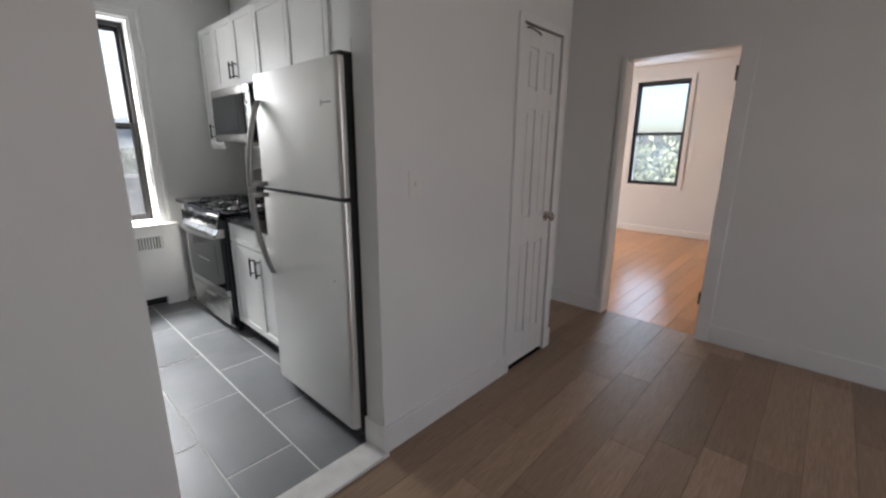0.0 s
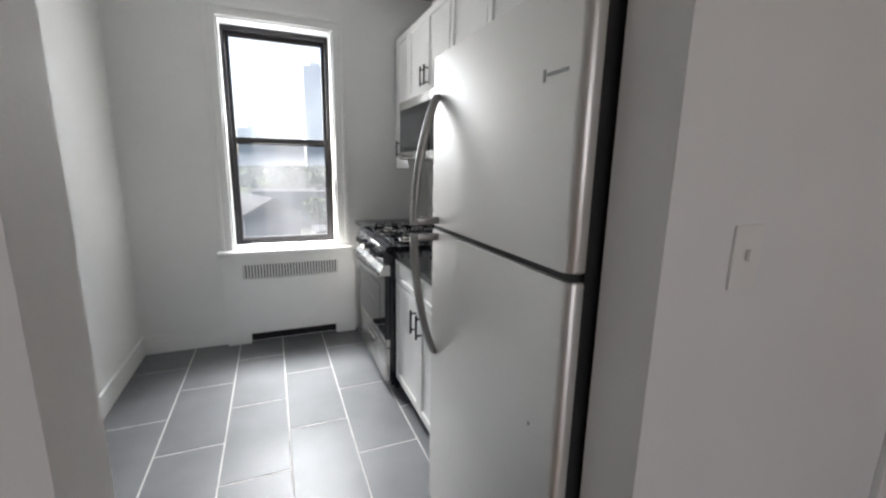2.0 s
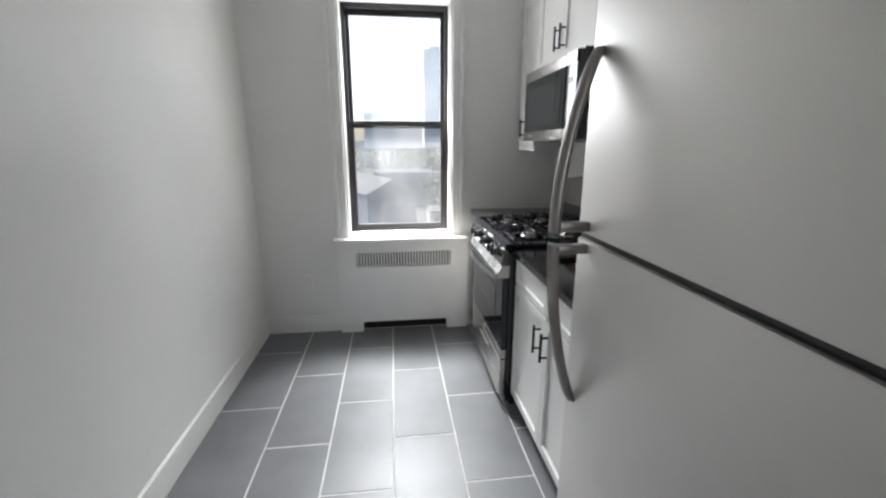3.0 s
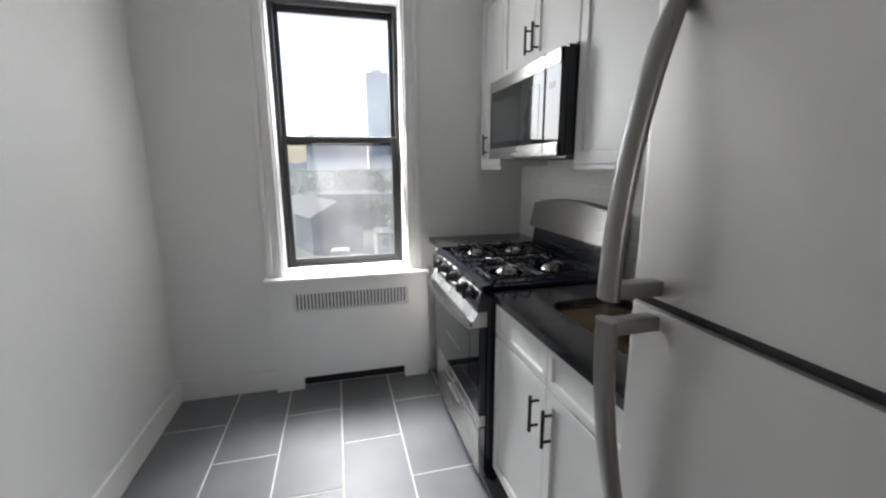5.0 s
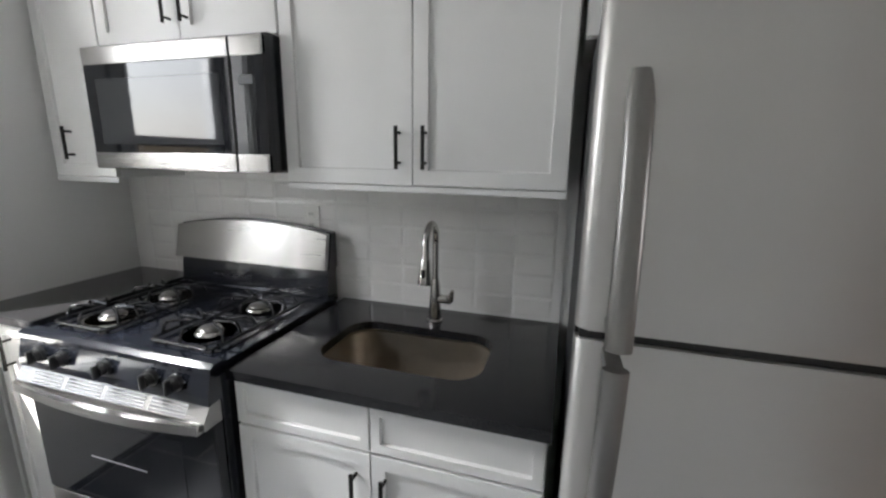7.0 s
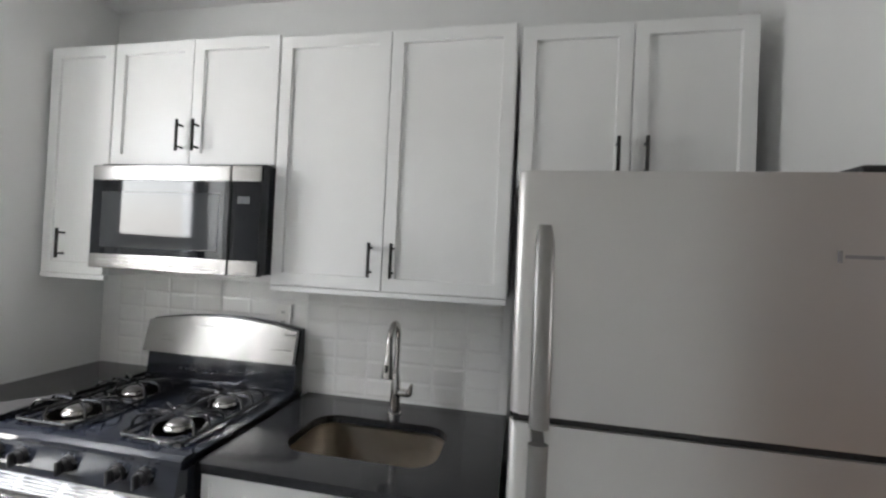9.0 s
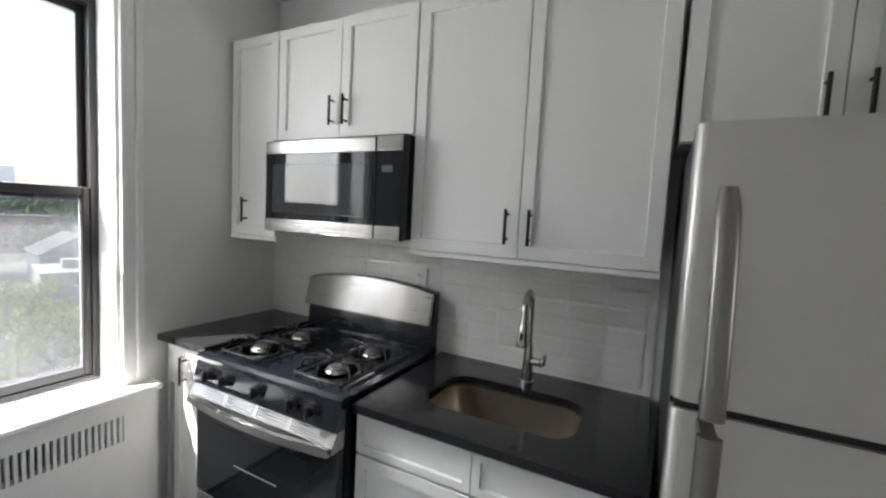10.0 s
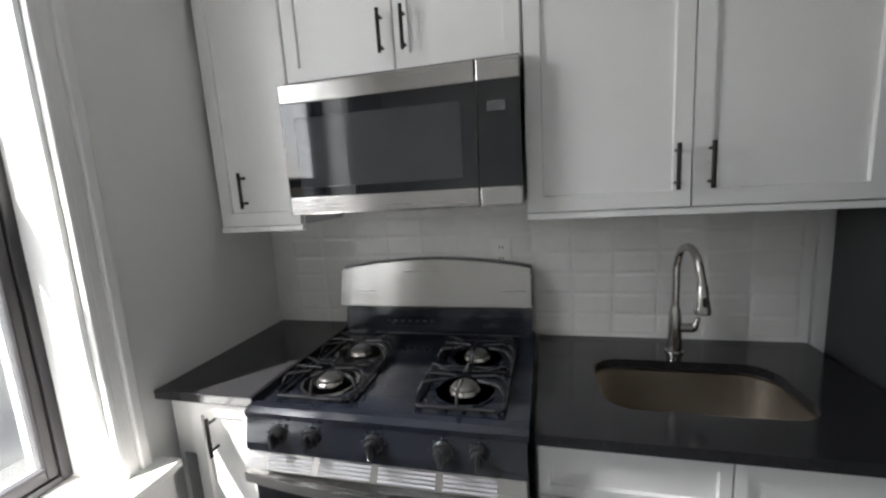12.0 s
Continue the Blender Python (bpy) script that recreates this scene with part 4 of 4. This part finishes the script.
part("shaft", rod(B(), (-70, 9.0, GZ), (-70, 9.0, -1.5), 0.16, 0.11, 10), BARK, pole)
part("crossarm", box(B(), -70.08, -69.92, 7.2, 10.8, -2.3, -2.1), BARK, pole)


def tree(x, y, h, spread, leaves, mat, seed, size=0.24, base=GZ, kind_label="leafy green tree beyond the window"):
    rng = random.Random(seed)
    t = thing("tree", (x, y, base), kind_label, "tree", "trees outside")
    bm = B()
    tube(bm, [(x, y, base), (x + 0.1, y, base + h * 0.3), (x, y + 0.15, base + h * 0.65)], [0.22, 0.16, 0.07], 9)
    centres = []
    for k in range(9):
        a, e = rng.uniform(0, 6.28), rng.uniform(0.1, 1.0)
        c = Vector((x + spread * 0.62 * math.cos(a), y + spread * 0.62 * math.sin(a), base + h * (0.42 + 0.5 * e)))
        tube(bm, [(x, y, base + h * rng.uniform(0.25, 0.5)), tuple(c)], [0.07, 0.02], 6)
        centres.append((c, rng.uniform(0.32, 0.58) * spread))
    centres.append((Vector((x, y, base + h * 0.85)), spread * 0.5))
    part("trunk", bm, BARK, t)
    vs, fs = [], []
    for k in range(leaves):
        c, r = rng.choice(centres)
        d = Vector((rng.gauss(0, 1), rng.gauss(0, 1), rng.gauss(0, 0.8))).normalized() * r * rng.uniform(0.45, 1.05)
        p = c + d
        q = Euler((rng.uniform(0, 3), rng.uniform(0, 3), rng.uniform(0, 6))).to_matrix()
        s = size * rng.uniform(0.6, 1.3)
        i = len(vs)
        vs += [tuple(p + q @ Vector(o) * s) for o in ((-0.5, 0, 0), (0, 0.3, 0.08), (0.6, 0, 0), (0, -0.3, 0.08))]
        fs.append((i, i + 1, i + 2, i + 3))
    me = bpy.data.meshes.new("crown")
    me.from_pydata([tuple(Vector(v) - ORIGIN[t]) for v in vs], [], fs)
    me.materials.append(mat)
    new("crown", me).parent = t
    return t


tree(-38.5, 12.9, 6.9, 2.9, 5200, LEAF, 3)
tree(-42.0, 16.5, 6.0, 2.6, 3000, LEAF, 4)
tree(-58, 18.0, 5.5, 2.6, 1500, LEAF, 5, 0.4)
for i, (x, y, h) in enumerate(((-120, 62, 9), (-135, 70, 10), (-140, 30, 9), (-128, 20, 8), (-118, 38, 8), (-160, 60, 11), (-170, 85, 12), (-110, 70, 9), (-95, 52, 8), (-180, 40, 10), (-88, 10, 7), (-150, 5, 9))):
    tree(x, y, h, h * 0.5, 900, LEAF_FAR, 20 + i, 0.95)
# woods beyond the bedroom window, leaf colour paled for glare
for i, (x, y, h) in enumerate(((-10, 24, 15.5), (-5.5, 26, 14.5), (-14, 30, 17), (-1, 28, 15), (-19, 33, 17))):
    tree(x, y, h, 4.2, 4200, LEAF_WASHED, 60 + i, 0.34)
rng = random.Random(8)
vs, fs = [], []
for k in range(9000):
    d = rng.uniform(230, 900)
    a = rng.uniform(-0.25, 0.75)
    p = Vector((-d * math.cos(a), d * math.sin(a), GZ + rng.uniform(0, 7)))
    s = rng.uniform(2, 6)
    q = Euler((rng.uniform(0, 3), rng.uniform(0, 3), rng.uniform(0, 6))).to_matrix()
    i = len(vs)
    vs += [tuple(p + q @ Vector(o) * s) for o in ((-1, 0, 0), (0, 0.7, 0.3), (1, 0, 0), (0, -0.7, 0.3))]
    fs.append((i, i + 1, i + 2, i + 3))
me = bpy.data.meshes.new("far_woods")
me.from_pydata(vs, [], fs)
me.materials.append(LEAF_FAR)
tagged(new("far_woods", me), "hazy green woods along the horizon", "woods", kind="stuff")

# far ridge, its air haze painted as a blue-grey colour
bm = B()
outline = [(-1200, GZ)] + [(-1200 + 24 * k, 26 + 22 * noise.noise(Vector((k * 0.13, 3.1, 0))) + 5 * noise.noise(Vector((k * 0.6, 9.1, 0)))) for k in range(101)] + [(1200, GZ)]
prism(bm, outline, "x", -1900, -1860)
tagged(part("backdrop", bm, RIDGE), "ridge on the horizon with haze in its blue colour", "hills", kind="structure")

# ---- pieces: backsplash tiles, floor tiles, boards ----
splash = structure("backsplash", box(B(), WX + 0.001, -1.905, BY - 0.006, BY, CT, 1.42), SPLASH_GROUT, "backsplash of small white glazed tiles", "backsplash")


def piece(name, me, parent, loc):
    ob = new(name, me)
    ob.parent = parent
    ob.location = loc
    return ob


def pillow_tile(w, h, t, edge):
    bm = B()
    lo = [bm.verts.new((x, 0, z)) for x, z in ((-w / 2, -h / 2), (w / 2, -h / 2), (w / 2, h / 2), (-w / 2, h / 2))]
    hi = [bm.verts.new((x, -t, z)) for x, z in ((-w / 2 + edge, -h / 2 + edge), (w / 2 - edge, -h / 2 + edge), (w / 2 - edge, h / 2 - edge), (-w / 2 + edge, h / 2 - edge))]
    for i in range(4):
        bm.faces.new((lo[i], lo[(i + 1) % 4], hi[(i + 1) % 4], hi[i]))
    bm.faces.new(hi)
    bmesh.ops.recalc_face_normals(bm, faces=bm.faces[:])
    me = bpy.data.meshes.new("tile")
    bm.to_mesh(me)
    bm.free()
    me.materials.append(SPLASH)
    return me


TILE_W, TILE_H = 0.1435, 0.0765
splash_mesh = pillow_tile(TILE_W - 0.0022, TILE_H - 0.0022, 0.0022, 0.010)
rng = random.Random(4)
for col in range(14):
    cx = -2.508 + TILE_W / 2 + (col - 10) * TILE_W
    if cx + TILE_W / 2 > -1.9 or cx - TILE_W / 2 < WX:
        continue
    for row in range(7):
        cz = CT + 0.012 + (row + 0.5) * TILE_H
        o = piece("tile", splash_mesh, splash, (cx, BY - 0.006, cz))
        o.rotation_euler = (radians(rng.uniform(-0.5, 0.5)), 0, radians(rng.uniform(-0.5, 0.5)))


def slab_mesh(name, x0, x1, y0, y1, mat, depth, edge):
    bm = B()
    cx, cy = (x0 + x1) / 2, (y0 + y1) / 2
    a, b = (x1 - x0) / 2, (y1 - y0) / 2
    lo = [bm.verts.new(p) for p in ((-a, -b, -depth), (a, -b, -depth), (a, b, -depth), (-a, b, -depth))]
    mi = [bm.verts.new(p) for p in ((-a, -b, -edge), (a, -b, -edge), (a, b, -edge), (-a, b, -edge))]
    a, b = a - edge, b - edge
    hi = [bm.verts.new(p) for p in ((-a, -b, 0), (a, -b, 0), (a, b, 0), (-a, b, 0))]
    for p, q in ((lo, mi), (mi, hi)):
        for i in range(4):
            bm.faces.new((p[i], p[(i + 1) % 4], q[(i + 1) % 4], q[i]))
    bm.faces.new(hi)
    me = bpy.data.meshes.new(name)
    bm.to_mesh(me)
    bm.free()
    me.materials.append(mat)
    return me, (cx, cy, 0.0)


col_edges = [LY] + [0.112 + k * 0.3035 for k in range(0, 7)]
for c, (ya, yb) in enumerate(zip(col_edges, col_edges[1:])):
    start = -3.570 if c % 2 == 0 else -3.250
    cuts = [WX] + [v for v in (start + 0.630 * k for k in range(-1, 6)) if WX + 0.03 < v < -1.13] + [-1.10]
    for xa, xb in zip(cuts, cuts[1:]):
        me, at = slab_mesh("tile", xa + 0.0038, xb - 0.0038, ya + 0.0038, min(yb, BY) - 0.0038, SLATE, 0.006, 0.0012)
        piece("tile", me, FLOOR_K, at)
rng = random.Random(12)


def boards(parent, x0, x1, y0, y1, w, length, mat):
    x = x0
    while x < x1 - 0.01:
        xb = min(x + w, x1)
        y = y0 - rng.uniform(0, length)
        while y < y1:
            ya, yb = max(y, y0), min(y + length, y1)
            if yb - ya > 0.02:
                me, at = slab_mesh("plank", x + 0.0006, xb - 0.0006, ya + 0.0006, yb - 0.0006, mat, 0.003, 0.001)
                piece("plank", me, parent, at)
            y += length
        x = xb


boards(FLOOR_H, -1.42, -0.99, 2.80, NY + 0.06, 0.18, 1.22, HALL_WOOD)
boards(FLOOR_H, -0.99, 3.0, -3.0, NY + 0.06, 0.18, 1.22, HALL_WOOD)
boards(FLOOR_B, -4.6, 1.6, NY + 0.06, FY, 0.13, 1.5, BED_WOOD)
